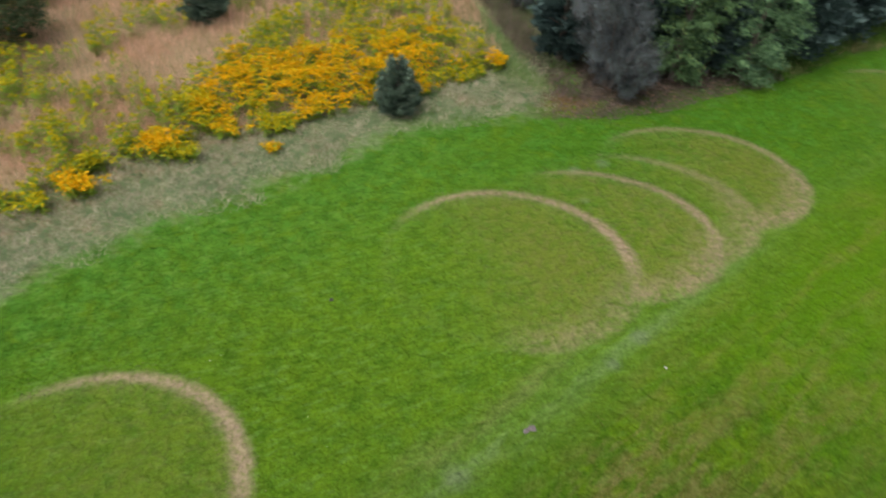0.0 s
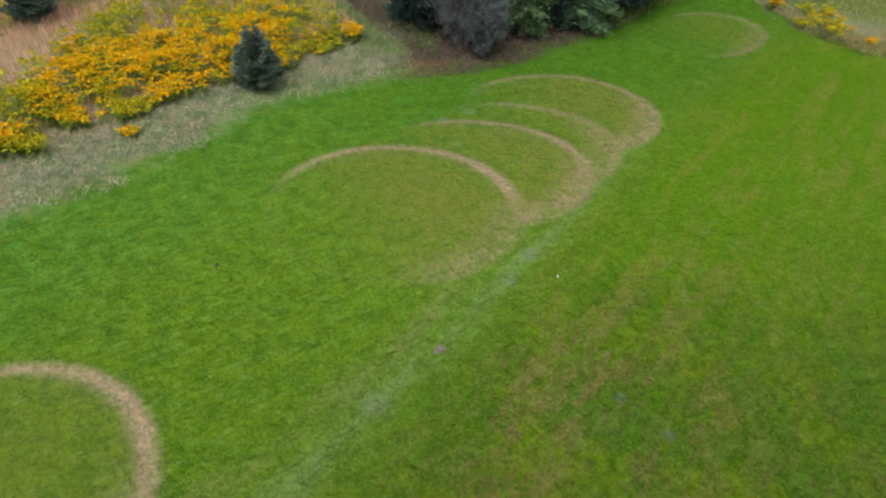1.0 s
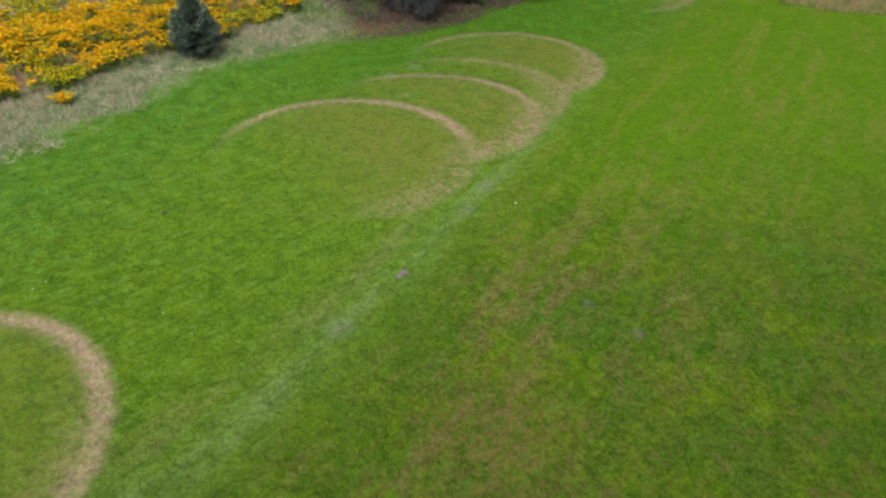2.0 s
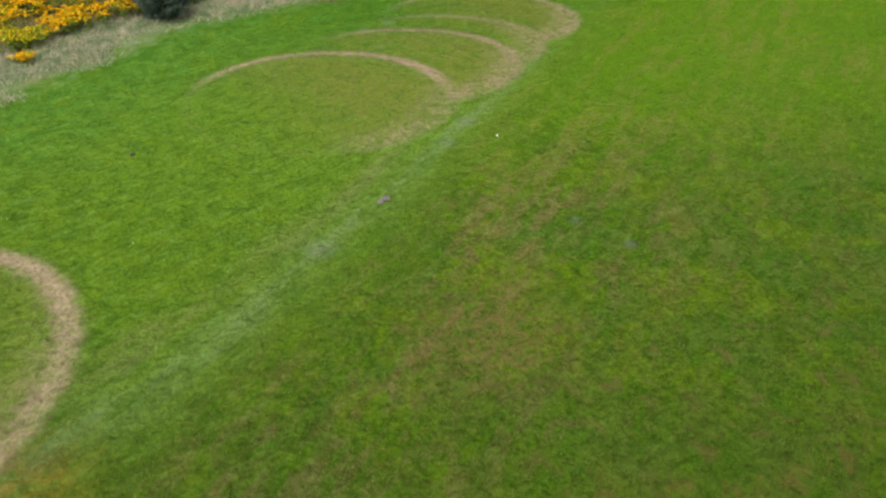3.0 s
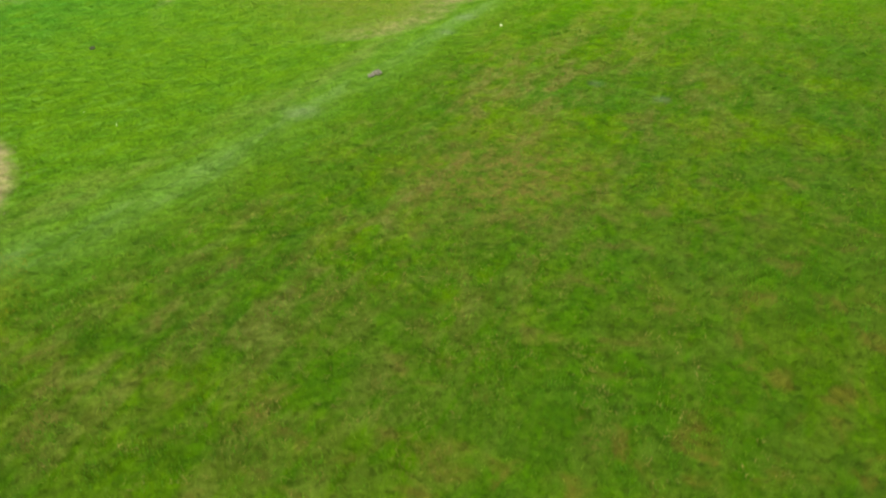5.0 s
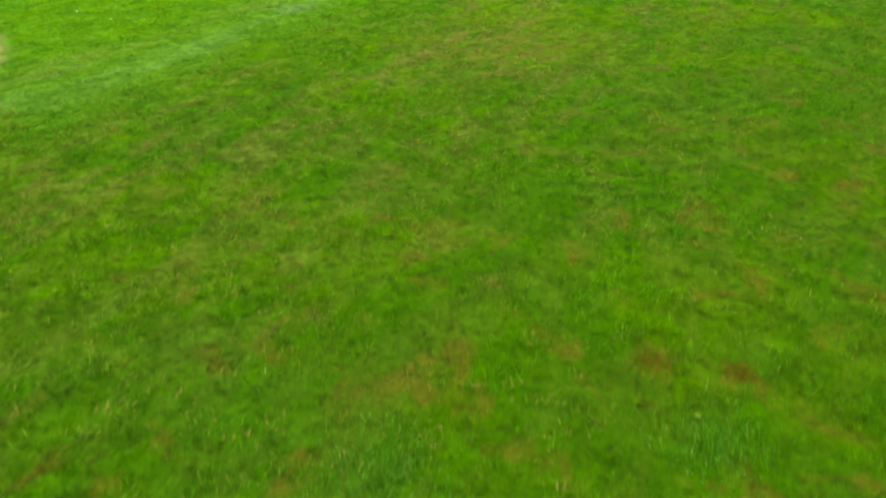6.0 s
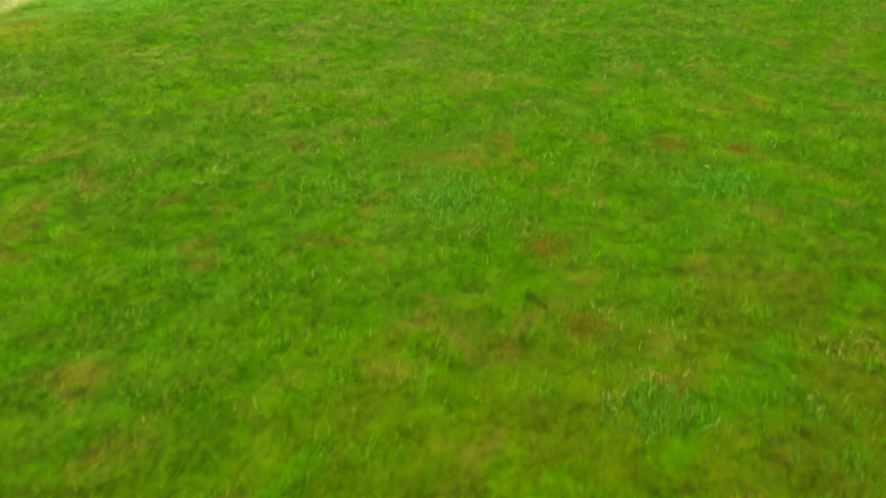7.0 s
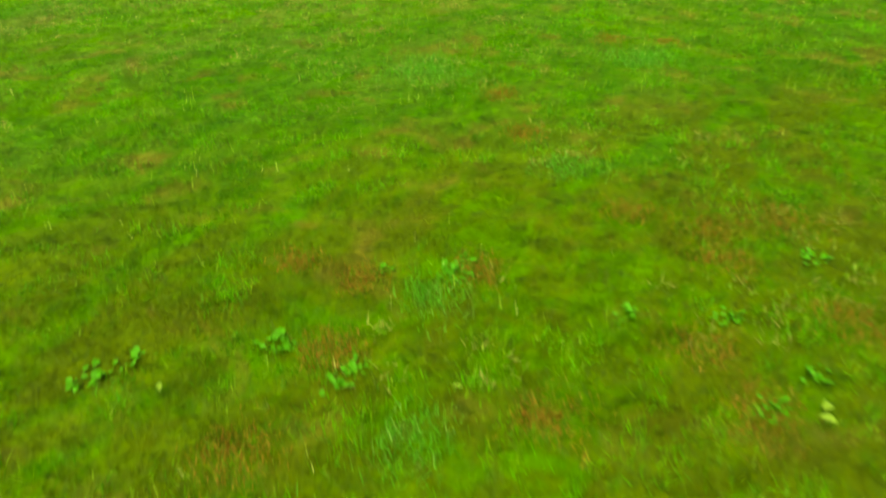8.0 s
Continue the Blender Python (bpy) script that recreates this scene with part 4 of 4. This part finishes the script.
def build_rough():
    rng = np.random.default_rng(71)

    def strip(a, b):
        into = b - edge_y(a)
        lane = np.clip(1.2 - np.abs(a + 0.39 * (b - 20.5) - 1.85), 0, 1) * np.clip(b - 20.0, 0, 1)
        return (1 - 0.9 * lane) * np.clip((2.9 + 1.2 * (vnoise(a, b, 1.4, 94) - 0.5) - a) * 0.9, 0, 1) * np.where((b < bloom_y(a) + 1.0) & (a < 3.4), np.clip((into + 0.9 - 1.6 * vnoise(a, b, 1.2, 72)) * 0.8, 0, 0.95), 0)

    x, y = scatter(rng, 330000, -16, 3.4, 7, 23, strip)
    lx, ly = scatter(rng, 26000, -2.5, 2.6, 20.2, 28, lambda a, b: np.where(np.abs(a + 0.39 * (b - 20.5) - 1.85 + (vnoise(a, b, 1.1, 93) - 0.5) * 0.8) < 0.75, 0.9, 0))
    n = len(x)
    mat = vnoise(x, y, 1.7, 73)
    dry_grass("cut_grass", rng, x, y, rng.uniform(0.09, 0.22, n) * (0.6 + 0.8 * mat), rng.uniform(0.010, 0.020, n), rng.uniform(0.4, 1.45, n), HAY,
              "grey green matted cut grass beside the lawn")
    n = len(lx)
    dry_grass("lane_grass", rng, lx, ly, rng.uniform(0.08, 0.2, n), rng.uniform(0.010, 0.018, n), rng.uniform(0.3, 1.2, n), LANE,
              "green grass of the lane between meadow and wood")
    bx, by = scatter(rng, 30000, -1.5, 4.2, 20.0, 28, lambda a, b: np.clip(1.0 - np.abs(a + 0.39 * (b - 20.5) - 3.05) / 0.75, 0, 1) * np.clip(vnoise(a, b, 1.3, 94) * 2.2 - 0.55, 0, 1))
    n = len(bx)
    dry_grass("brushwood", rng, bx, by, rng.uniform(0.2, 0.75, n), rng.uniform(0.008, 0.016, n), np.abs(rng.normal(size=n)) * 0.5, BRUSHWOOD,
              "grey brown brushwood along the lane by the wood", "brushwood")

    def field(a, b):
        thick = meadow_gold(a, b)[0]
        return np.where(b > bloom_y(a) + 0.35, 1.0 - 0.8 * thick, 0) * (0.25 + 0.75 * np.clip(vnoise(a, b, 0.5, 74) * 2.2 - 0.5, 0, 1)) * (a < 1.2 - 0.25 * np.clip(b - 21.5, 0, 20))

    x, y = scatter(rng, 230000, -20, 1.8, 9, 30, field)
    n = len(x)
    dry_grass("russet_grass", rng, x, y, rng.uniform(0.25, 0.6, n), rng.uniform(0.008, 0.016, n), np.abs(rng.normal(size=n)) * 0.45, RUSSET,
              "pinkish tan dry meadow grass standing knee high")
    x, y = scatter(rng, 80000, 16.6, 26, 14.5, 26, lambda a, b: np.where((b > edge_y(a) + 0.05) & (b < edge_y(a) + 2.0 + 1.6 * vnoise(a, b, 0.9, 92)), 1.0, 0.06) * np.where(b > edge_y(a), 1, 0) * np.clip((b - edge_y(a)) * 1.5 + (vnoise(a, b, 1.1, 79) - 0.5) * 1.2 + (a - 18.5) * 0.2, 0.04, 1))
    n = len(x)
    dry_grass("tan_grass", rng, x, y, rng.uniform(0.15, 0.4, n), rng.uniform(0.010, 0.020, n), np.abs(rng.normal(size=n)) * 0.6, TAN_GRASS,
              "tan dry grass of the far meadow")

    x, y = scatter(rng, 16000, 9.3, 18.0, 20, 27, lambda a, b: np.where(np.abs(b - edge_y(a) - 0.25) < 0.55 * vnoise(a, b, 1.6, 89), 1.0, 0) * np.clip(vnoise(a, b, 0.9, 90) * 2.4 - 0.7, 0, 1))
    n = len(x)
    dry_grass("tall_grass", rng, x, y, rng.uniform(0.12, 0.38, n), rng.uniform(0.010, 0.018, n), np.abs(rng.normal(size=n)) * 0.5, TAN_GRASS,
              "ragged straw and green grass along the foot of the wood")

    def under(a, b):
        into = b - edge_y(a)
        return np.where((into > -0.1) & (into < 1.5 + vnoise(a, b, 0.8, 76)) & (a > 9.4) & (a < 16.8), 0.9, 0) + np.where((a > 16.6) & (a < 18.8) & (into > -0.3), 0.35, 0) + np.where((a > -0.6) & (a < 3.4) & (a + 0.39 * (b - 20.5) > 2.6) & (into > 1.6 - 1.0 * vnoise(a, b, 1.0, 87)) & (into < 13), 0.75 * np.clip(vnoise(a, b, 0.9, 88) * 2 - 0.5, 0.1, 1), 0)

    x, y = scatter(rng, 75000, -0.6, 19, 18, 32, under)
    z = ground_z(x, y) + rng.uniform(0, 1, len(x)) ** 1.2 * 0.85 * np.clip(vnoise(x, y, 1.3, 77) * 1.6 - 0.35, 0.05, 1)
    ob = part("undergrowth", tri_mesh("undergrowth", np.zeros((0, 3, 3)), leaf_quads(rng, np.stack([x, y, z], 1), 0.09, 1.0)), BRUSH)
    tagged(ob, "low green undergrowth at the foot of the wood", "undergrowth", kind="stuff")

    def wood(a, b):
        into = b - edge_y(a)
        return np.where((into > -0.25 * vnoise(a, b, 2, 78)) & (into < 3.0) & (a > 2.4) & (a < 10.6), 0.9, 0)

    x, y = scatter(rng, 30000, 2, 11, 18, 26, wood)
    spots = np.stack([x, y, ground_z(x, y) + 0.01 + rng.uniform(0, 0.04, len(x))], 1)
    ob = part("leaf_litter", tri_mesh("leaf_litter", np.zeros((0, 3, 3)), leaf_quads(rng, spots, 0.07, 2.0)), LITTER)
    tagged(ob, "brown fallen leaves and twigs under the trees", "leaf litter", kind="stuff")


LITTER = leaf_material("brown_leaf_litter", (0.054, 0.042, 0.040), (0.140, 0.104, 0.094), (0.21, 0.13, 0.085), 0.1, 0.1)
build_rough()


# ---- stuff: the lawn's grass and the straw of the worn rings ----
HEAD = (0.347, 0.938)


def lawn_density(along):
    return np.interp(along, [0, 1.5, 3, 6, 10, 16, 26, 36], [24000, 22000, 14000, 7000, 3000, 1500, 1000, 700])


def build_lawn():
    rng = np.random.default_rng(81)
    made = []
    for low, high, dense in ((0.4, 3.0, 24000), (3.0, 6.0, 14000), (6.0, 10.0, 7000), (10.0, 16.0, 3000), (16.0, 36.0, 1500)):
        wide = 0.95 * high + 2.4
        n = int((high - low) * 2 * wide * dense)
        u, v = rng.uniform(low, high, n), rng.uniform(-wide, wide, n)
        x, y = -3.05 + u * HEAD[0] + v * HEAD[1], -5.7 + u * HEAD[1] - v * HEAD[0]
        tuft = 0.55 * vnoise(x, y, 9.0, 82) + 0.35 * vnoise(x, y, 19.0, 83) + 0.1 * vnoise(x, y, 1.3, 84)
        tuft = np.clip(0.5 + 1.2 * (tuft - 0.5), 0, 1)
        worn = ring_band(x, y)
        tuft = 0.5 + (tuft - 0.5) * np.interp(u, [6, 14], [1.0, 0.55])
        keep = (rng.uniform(0, 1, n) * dense < lawn_density(u) * (0.75 + 0.45 * tuft) * (1 - 0.75 * worn))
        fade = rng.uniform(0, 1, n) ** 2 * 1.4
        keep &= (v < 0.80 * u + 0.7 + fade) & (v > -0.90 * u - 1.7 - fade) & (y < edge_y(x) + 0.6 * rng.uniform(-1, 1, n) + np.where(x > 16, 2.0, 0.0)) & (x < 24)
        x, y, u, tuft, worn = x[keep], y[keep], u[keep], tuft[keep], worn[keep]
        n = len(x)
        far = np.interp(u, [0, 3, 8, 16, 26], [0.0027, 0.0034, 0.0056, 0.010, 0.015])
        length = rng.uniform(0.65, 1.15, n) * (0.020 + 0.040 * tuft) * np.interp(u, [0, 8, 26], [0.72, 0.95, 1.2]) * (1 - 0.5 * worn)
        lean = np.clip(np.abs(rng.normal(size=n)) * 0.4 + 0.18, 0, 1.4)
        base = np.stack([x, y, ground_z(x, y) - 0.003], 1)
        made.append(blade_tris(rng, base, length, far * rng.uniform(0.7, 1.3, n), lean))
    ob = part("lawn_grass", tri_mesh("lawn_grass", np.concatenate(made)), BLADES)
    tagged(ob, "short mown green grass with brown thatch", "grass", kind="stuff")


build_lawn()


def build_stalks():
    """Sparse long pale blades standing out of the near turf."""
    rng = np.random.default_rng(85)
    u, v = rng.uniform(0.6, 7.0, 3200), rng.uniform(-5, 5, 3200)
    x, y = -3.05 + u * HEAD[0] + v * HEAD[1], -5.7 + u * HEAD[1] - v * HEAD[0]
    keep = (np.abs(v) < 0.75 * u + 1.0) & (vnoise(x, y, 2.2, 86) > 0.45)
    base = np.stack([x[keep], y[keep], ground_z(x[keep], y[keep])], 1)
    n = len(base)
    dry_grass("pale_stalks", rng, x[keep], y[keep], rng.uniform(0.03, 0.075, n), rng.uniform(0.0022, 0.0034, n), np.abs(rng.normal(size=n)) * 0.22, STALK_PALE,
              "sparse pale stalks standing out of the lawn")


build_stalks()


def build_tufts():
    """Lusher tussocks that stand a little above the mown turf, closer together in the poorer near turf."""
    rng = np.random.default_rng(87)
    made = []
    for low, high, spread, wanted, blades in ((0.5, 4.0, 3.6, 750, 46), (4.0, 9.0, 8.0, 3200, 26), (9.0, 17.0, 13.0, 3900, 16)):
        u, v = rng.uniform(low, high, wanted), rng.uniform(-spread, spread, wanted)
        x, y = -3.05 + u * HEAD[0] + v * HEAD[1], -5.7 + u * HEAD[1] - v * HEAD[0]
        near = np.interp(x, [p[0] for p in TRACK], [p[1] for p in TRACK]) - y
        keep = (v < 0.80 * u + 0.7) & (v > -0.90 * u - 1.0) & (vnoise(x, y, 1.1, 88) > 0.36) & (near > 0.6)
        x, y, u = x[keep], y[keep], u[keep]
        own = np.repeat(np.arange(len(x)), blades)
        n = len(own)
        wide = (rng.uniform(0.018, 0.05, len(x)) * np.interp(u, [0, 4, 16], [1.0, 1.3, 2.0]))[own]
        px, py = x[own] + rng.normal(size=n) * wide, y[own] + rng.normal(size=n) * wide * 0.8
        tall = (rng.uniform(0.025, 0.055, len(x)))[own] * rng.uniform(0.6, 1.3, n)
        thick = np.interp(u, [0, 4, 9, 16], [0.0030, 0.0042, 0.0075, 0.013])[own] * rng.uniform(0.7, 1.3, n)
        made.append(blade_tris(rng, np.stack([px, py, ground_z(px, py)], 1), tall, thick, np.clip(np.abs(rng.normal(size=n)) * 0.5 + 0.15, 0, 1.3)))
    ob = part("lawn_tussocks", tri_mesh("lawn_tussocks", np.concatenate(made)), LUSH)
    tagged(ob, "small lush green tussocks in the mown lawn", "grass", kind="stuff")


build_tufts()


def build_clippings():
    """Small flecks of dry clippings and dead blades that lie between the tussocks."""
    rng = np.random.default_rng(89)
    made = []
    for low, high, spread, wanted, blades in ((1.5, 5.0, 4.5, 420, 26), (5.0, 10.0, 8.5, 1500, 18), (10.0, 17.0, 13.0, 1700, 12)):
        u, v = rng.uniform(low, high, wanted), rng.uniform(-spread, spread, wanted)
        x, y = -3.05 + u * HEAD[0] + v * HEAD[1], -5.7 + u * HEAD[1] - v * HEAD[0]
        near = np.interp(x, [p[0] for p in TRACK], [p[1] for p in TRACK]) - y
        keep = (v < 0.80 * u + 0.7) & (v > -0.90 * u - 1.0) & (vnoise(x, y, 0.9, 90) > 0.42) & (near > 0.9)
        x, y, u = x[keep], y[keep], u[keep]
        own = np.repeat(np.arange(len(x)), blades)
        n = len(own)
        wide = (rng.uniform(0.02, 0.06, len(x)) * np.interp(u, [0, 4, 16], [0.9, 1.1, 1.8]))[own]
        px, py = x[own] + rng.normal(size=n) * wide, y[own] + rng.normal(size=n) * wide
        thick = np.interp(u, [0, 4, 9, 16], [0.0030, 0.0042, 0.0075, 0.012])[own] * rng.uniform(0.7, 1.3, n)
        made.append(blade_tris(rng, np.stack([px, py, ground_z(px, py) + 0.012], 1), rng.uniform(0.02, 0.05, n), thick, rng.uniform(0.5, 1.4, n)))
    ob = part("dry_clippings", tri_mesh("dry_clippings", np.concatenate(made)), TAN_THATCH)
    tagged(ob, "small flecks of tan dry clippings in the lawn", "dry grass", kind="stuff")


build_clippings()


def build_ring_straw():
    rng = np.random.default_rng(91)
    for cx, cy, a, b, turn, middle, spread, strength, half, tail, scuff, bleach in RINGS:
        n = int(3600 * strength)
        arc = np.clip(rng.normal(size=n) * 0.5, -1, 1) * radians(spread) * 0.95
        arc = np.where(rng.uniform(0, 1, n) < 0.6, rng.uniform(-1, 1, n) * radians(spread) * 0.9, arc) + radians(middle)
        c, s = math.cos(turn), math.sin(turn)
        k = 1 + rng.normal(size=n) * half * 1.15 / math.sqrt(a * b)
        r = 1 / np.hypot(np.cos(arc - turn) / a, np.sin(arc - turn) / b) * k
        x, y = cx + np.cos(arc) * r, cy + np.sin(arc) * r
        base = np.stack([x, y, ground_z(x, y)], 1)
        tris = blade_tris(rng, base, rng.uniform(0.03, 0.09, n), rng.uniform(0.006, 0.012, n), rng.uniform(0.7, 1.5, n))
        ob = part("worn_ring", tri_mesh("worn_ring", tris), STRAW)
        tagged(ob, "curved band of worn dry tan grass in the lawn", "worn grass ring", "worn rings in the lawn", "stuff")


build_ring_straw()


def turf_patch(name, x, y, wide, count, length, material, label, category, group, seed):
    """A patch of other blades in the lawn, thinning out towards its rim."""
    rng = np.random.default_rng(seed)
    d = rng.normal(size=(count, 2)) * wide * 0.5
    d *= (0.6 + 0.8 * vnoise(d[:, 0] + x, d[:, 1] + y, 6.0, seed))[:, None]
    px, py = d[:, 0], d[:, 1]
    base = np.stack([px, py, ground_z(px + x, py + y) - ground_z(x, y)], 1)
    ob = part(name, tri_mesh(name, blade_tris(rng, base, length * rng.uniform(0.5, 1.3, count), rng.uniform(0.0025, 0.0045, count), np.clip(np.abs(rng.normal(size=count)) * 0.5 + 0.2, 0, 1.4))), material)
    ob.location = (x, y, float(ground_z(x, y)))
    tagged(ob, label, category, group, "stuff")


for k, (px, py, wide) in enumerate(((-1.23, -3.86, 0.10), (-1.33, -4.05, 0.10), (-2.21, -3.76, 0.09), (-2.84, -3.98, 0.10), (-2.83, -3.45, 0.10), (-2.34, -4.5, 0.10), (-1.46, -3.61, 0.12),
                                    (-1.46, -2.63, 0.12), (-1.32, -2.06, 0.13), (-1.76, -4.74, 0.10), (-2.64, -3.65, 0.09), (-3.16, -4.3, 0.11), (-1.74, -4.41, 0.09), (-0.08, -1.3, 0.14),
                                    (0.3, -1.53, 0.10), (-1.2, -4.5, 0.12), (-0.9, -3.9, 0.12))):
    turf_patch("dead_grass_patch", px, py, wide, int(950 * wide / 0.1), 0.028, RED_THATCH, "small patch of reddish dead grass in the lawn", "dead grass", "dead patches in the lawn", 200 + k)
for k, (px, py, wide) in enumerate(((-0.75, 0.37, 0.22), (-1.62, -0.26, 0.16), (-0.56, -0.34, 0.16), (-0.84, 1.11, 0.14), (0.46, 0.05, 0.18), (-1.97, 1.1, 0.22))):
    turf_patch("straw_patch", px, py, wide, int(500 * (wide / 0.16) ** 1.5), 0.032, TAN_THATCH, "patch of tan dry blades in the lawn", "dead grass", "straw patches in the lawn", 230 + k)
for k, (px, py, wide) in enumerate(((-1.58, -1.45, 0.36), (-0.13, -1.84, 0.30), (-2.43, -3.84, 0.14), (-1.46, -3.13, 0.16), (-2.72, -4.45, 0.14))):
    turf_patch("grass_tuft", px, py, wide, int(1000 * (wide / 0.2) ** 1.5), 0.042, BLUE_BLADES, "tuft of longer bluish green grass in the lawn", "grass tuft", "green tufts in the lawn", 250 + k)

turf_patch("scorched_patch", -4.35, 3.65, 0.7, 4500, 0.04, SCORCHED, "patch of orange brown scorched grass beside the track", "dead grass", "", 270)

# ---- small things on the lawn ----
def weed_leaf(length, wide):
    """A rounded, slightly cupped and lobed leaf on a short stalk lying along +x."""
    bm = bmesh.new()
    rows = []
    for k in range(9):
        t = k / 8
        w = wide * max(0.08, math.sin(math.pi * max(0.0, (t - 0.22) / 0.78)) ** 0.6 if t > 0.22 else 0.08) * (0.82 if k % 2 else 1.0)
        z = 0.006 + length * (0.55 * t - 0.42 * t * t)
        rows.append((bm.verts.new((length * t, -w, z + 0.35 * w)), bm.verts.new((length * t, 0, z)), bm.verts.new((length * t, w, z + 0.35 * w))))
    for low, high in zip(rows, rows[1:]):
        bm.faces.new((low[0], low[1], high[1], high[0]))
        bm.faces.new((low[1], low[2], high[2], high[1]))
    me = bpy.data.meshes.new("leaf")
    bm.to_mesh(me)
    bm.free()
    me.materials.append(WEED)
    return me


def weed(seed, leaves):
    """A loose mat of leaves from several crowns, half hidden in the turf."""
    rng = np.random.default_rng(seed)
    mat = empty("broadleaf_weed", 0, 0, "bright green round-leaved weed low in the lawn", "weed", "weeds in the lawn")
    meshes = [weed_leaf(0.036, 0.013), weed_leaf(0.030, 0.012), weed_leaf(0.042, 0.012)]
    for k in range(leaves):
        leaf = new("leaf", meshes[k % 3])
        leaf.parent = mat
        leaf.rotation_euler = (rng.uniform(-0.5, 0.5), rng.uniform(-0.5, 0.15), rng.uniform(0, 2 * math.pi))
        leaf.location = (rng.normal() * 0.030, rng.normal() * 0.022, rng.uniform(0.002, 0.014))
        leaf.scale = (rng.uniform(0.5, 1.25),) * 3
    return mat


def put_weeds():
    rng = random.Random(7)
    kinds = [weed(101, 22), weed(102, 16), weed(103, 26)]
    spots = [(-2.98, -3.89, 1.0), (-2.84, -4.15, 0.9), (-2.78, -4.10, 0.7), (-3.55, -3.85, 1.0), (-3.42, -3.80, 0.9), (-2.31, -3.75, 0.9), (-2.24, -3.70, 0.8),
             (-1.85, -4.19, 0.8), (-1.56, -4.34, 0.8), (-1.02, -4.18, 1.0), (-1.51, -4.67, 0.8), (-1.73, -4.72, 0.8), (-2.53, -3.62, 0.6)]
    for k, (x, y, size) in enumerate(spots):
        place = pose(x, y, float(ground_z(x, y)) - 0.004, 0, 0, rng.uniform(0, 360))
        if k < 3:
            kinds[k].matrix_basis = place @ Matrix.Scale(size, 4)
        else:
            one = copy_thing(kinds[k % 3], place)
            one.scale = (size,) * 3


put_weeds()


def lump(name, x, y, wide, deep, high, material, label, category, seed, group=""):
    """A small uneven lump resting on the turf."""
    bm = bmesh.new()
    bmesh.ops.create_icosphere(bm, subdivisions=3, radius=1.0)
    for v in bm.verts:
        k = 1 + 0.5 * (noise.noise(v.co * 1.7 + Vector((seed, 0, 0)))) + 0.2 * noise.noise(v.co * 5.1 + Vector((0, seed, 0)))
        v.co = Vector((v.co.x * wide * k, v.co.y * deep * k, max(v.co.z, -0.3) * high * k + 0.2 * high))
    ob = part(name, bm, material)
    ob.location = (x, y, float(ground_z(x, y)) + 0.01)
    ob.rotation_euler[2] = seed
    return tagged(ob, label, category, group)


lump("clod", 1.05, 7.78, 0.09, 0.06, 0.045, MOLEHILL, "pale bleached clod of earth in the lawn", "clod", 3)
lump("clod", 0.93, 7.72, 0.06, 0.05, 0.03, MOLEHILL, "small pale clod of earth beside another", "clod", 4)
lump("litter", 3.99, 9.38, 0.024, 0.018, 0.02, PALE, "small white scrap lying on the grass", "litter", 5, "white scraps on the lawn")
for lx, ly, seed in ((-5.6, 9.05, 6), (-2.88, 7.2, 7), (-3.34, 7.83, 8), (-5.4, 9.2, 9)):
    lump("litter", lx, ly, 0.008, 0.007, 0.009, PALE, "tiny white scrap lying on the grass", "litter", seed, "white scraps on the lawn")
lump("dropping", -3.34, 10.88, 0.05, 0.04, 0.035, DUNG, "small dark dropping on the lawn", "dropping", 10)


def fallen_leaf(x, y, size, seed):
    rng = random.Random(seed)
    bm = bmesh.new()
    rows = []
    for k in range(6):
        t = k / 5
        w = size * 0.3 * math.sin(math.pi * min(0.97, 0.06 + 0.9 * t))
        z = 0.02 + size * 0.18 * math.sin(3.1 * t)
        rows.append((bm.verts.new((size * (t - 0.5), -w, z + 0.25 * w)), bm.verts.new((size * (t - 0.5), 0, z)), bm.verts.new((size * (t - 0.5), w, z + 0.25 * w))))
    for low, high in zip(rows, rows[1:]):
        bm.faces.new((low[0], low[1], high[1], high[0]))
        bm.faces.new((low[1], low[2], high[2], high[1]))
    ob = part("fallen_leaf", bm, YELLOW_LEAF)
    ob.location = (x, y, float(ground_z(x, y)) + 0.015)
    ob.rotation_euler = (rng.uniform(-0.3, 0.3), rng.uniform(-0.4, 0.2), rng.uniform(0, 6.28))
    tagged(ob, "yellowed fallen leaf on the grass", "leaf", "fallen leaves on the lawn")


for k, (lx, ly, size) in enumerate(((-2.53, -4.33, 0.032), (-3.35, -3.99, 0.032), (-1.61, -4.78, 0.045), (-1.64, -4.82, 0.045), (-0.13, -1.72, 0.04))):
    fallen_leaf(lx, ly, size, k)
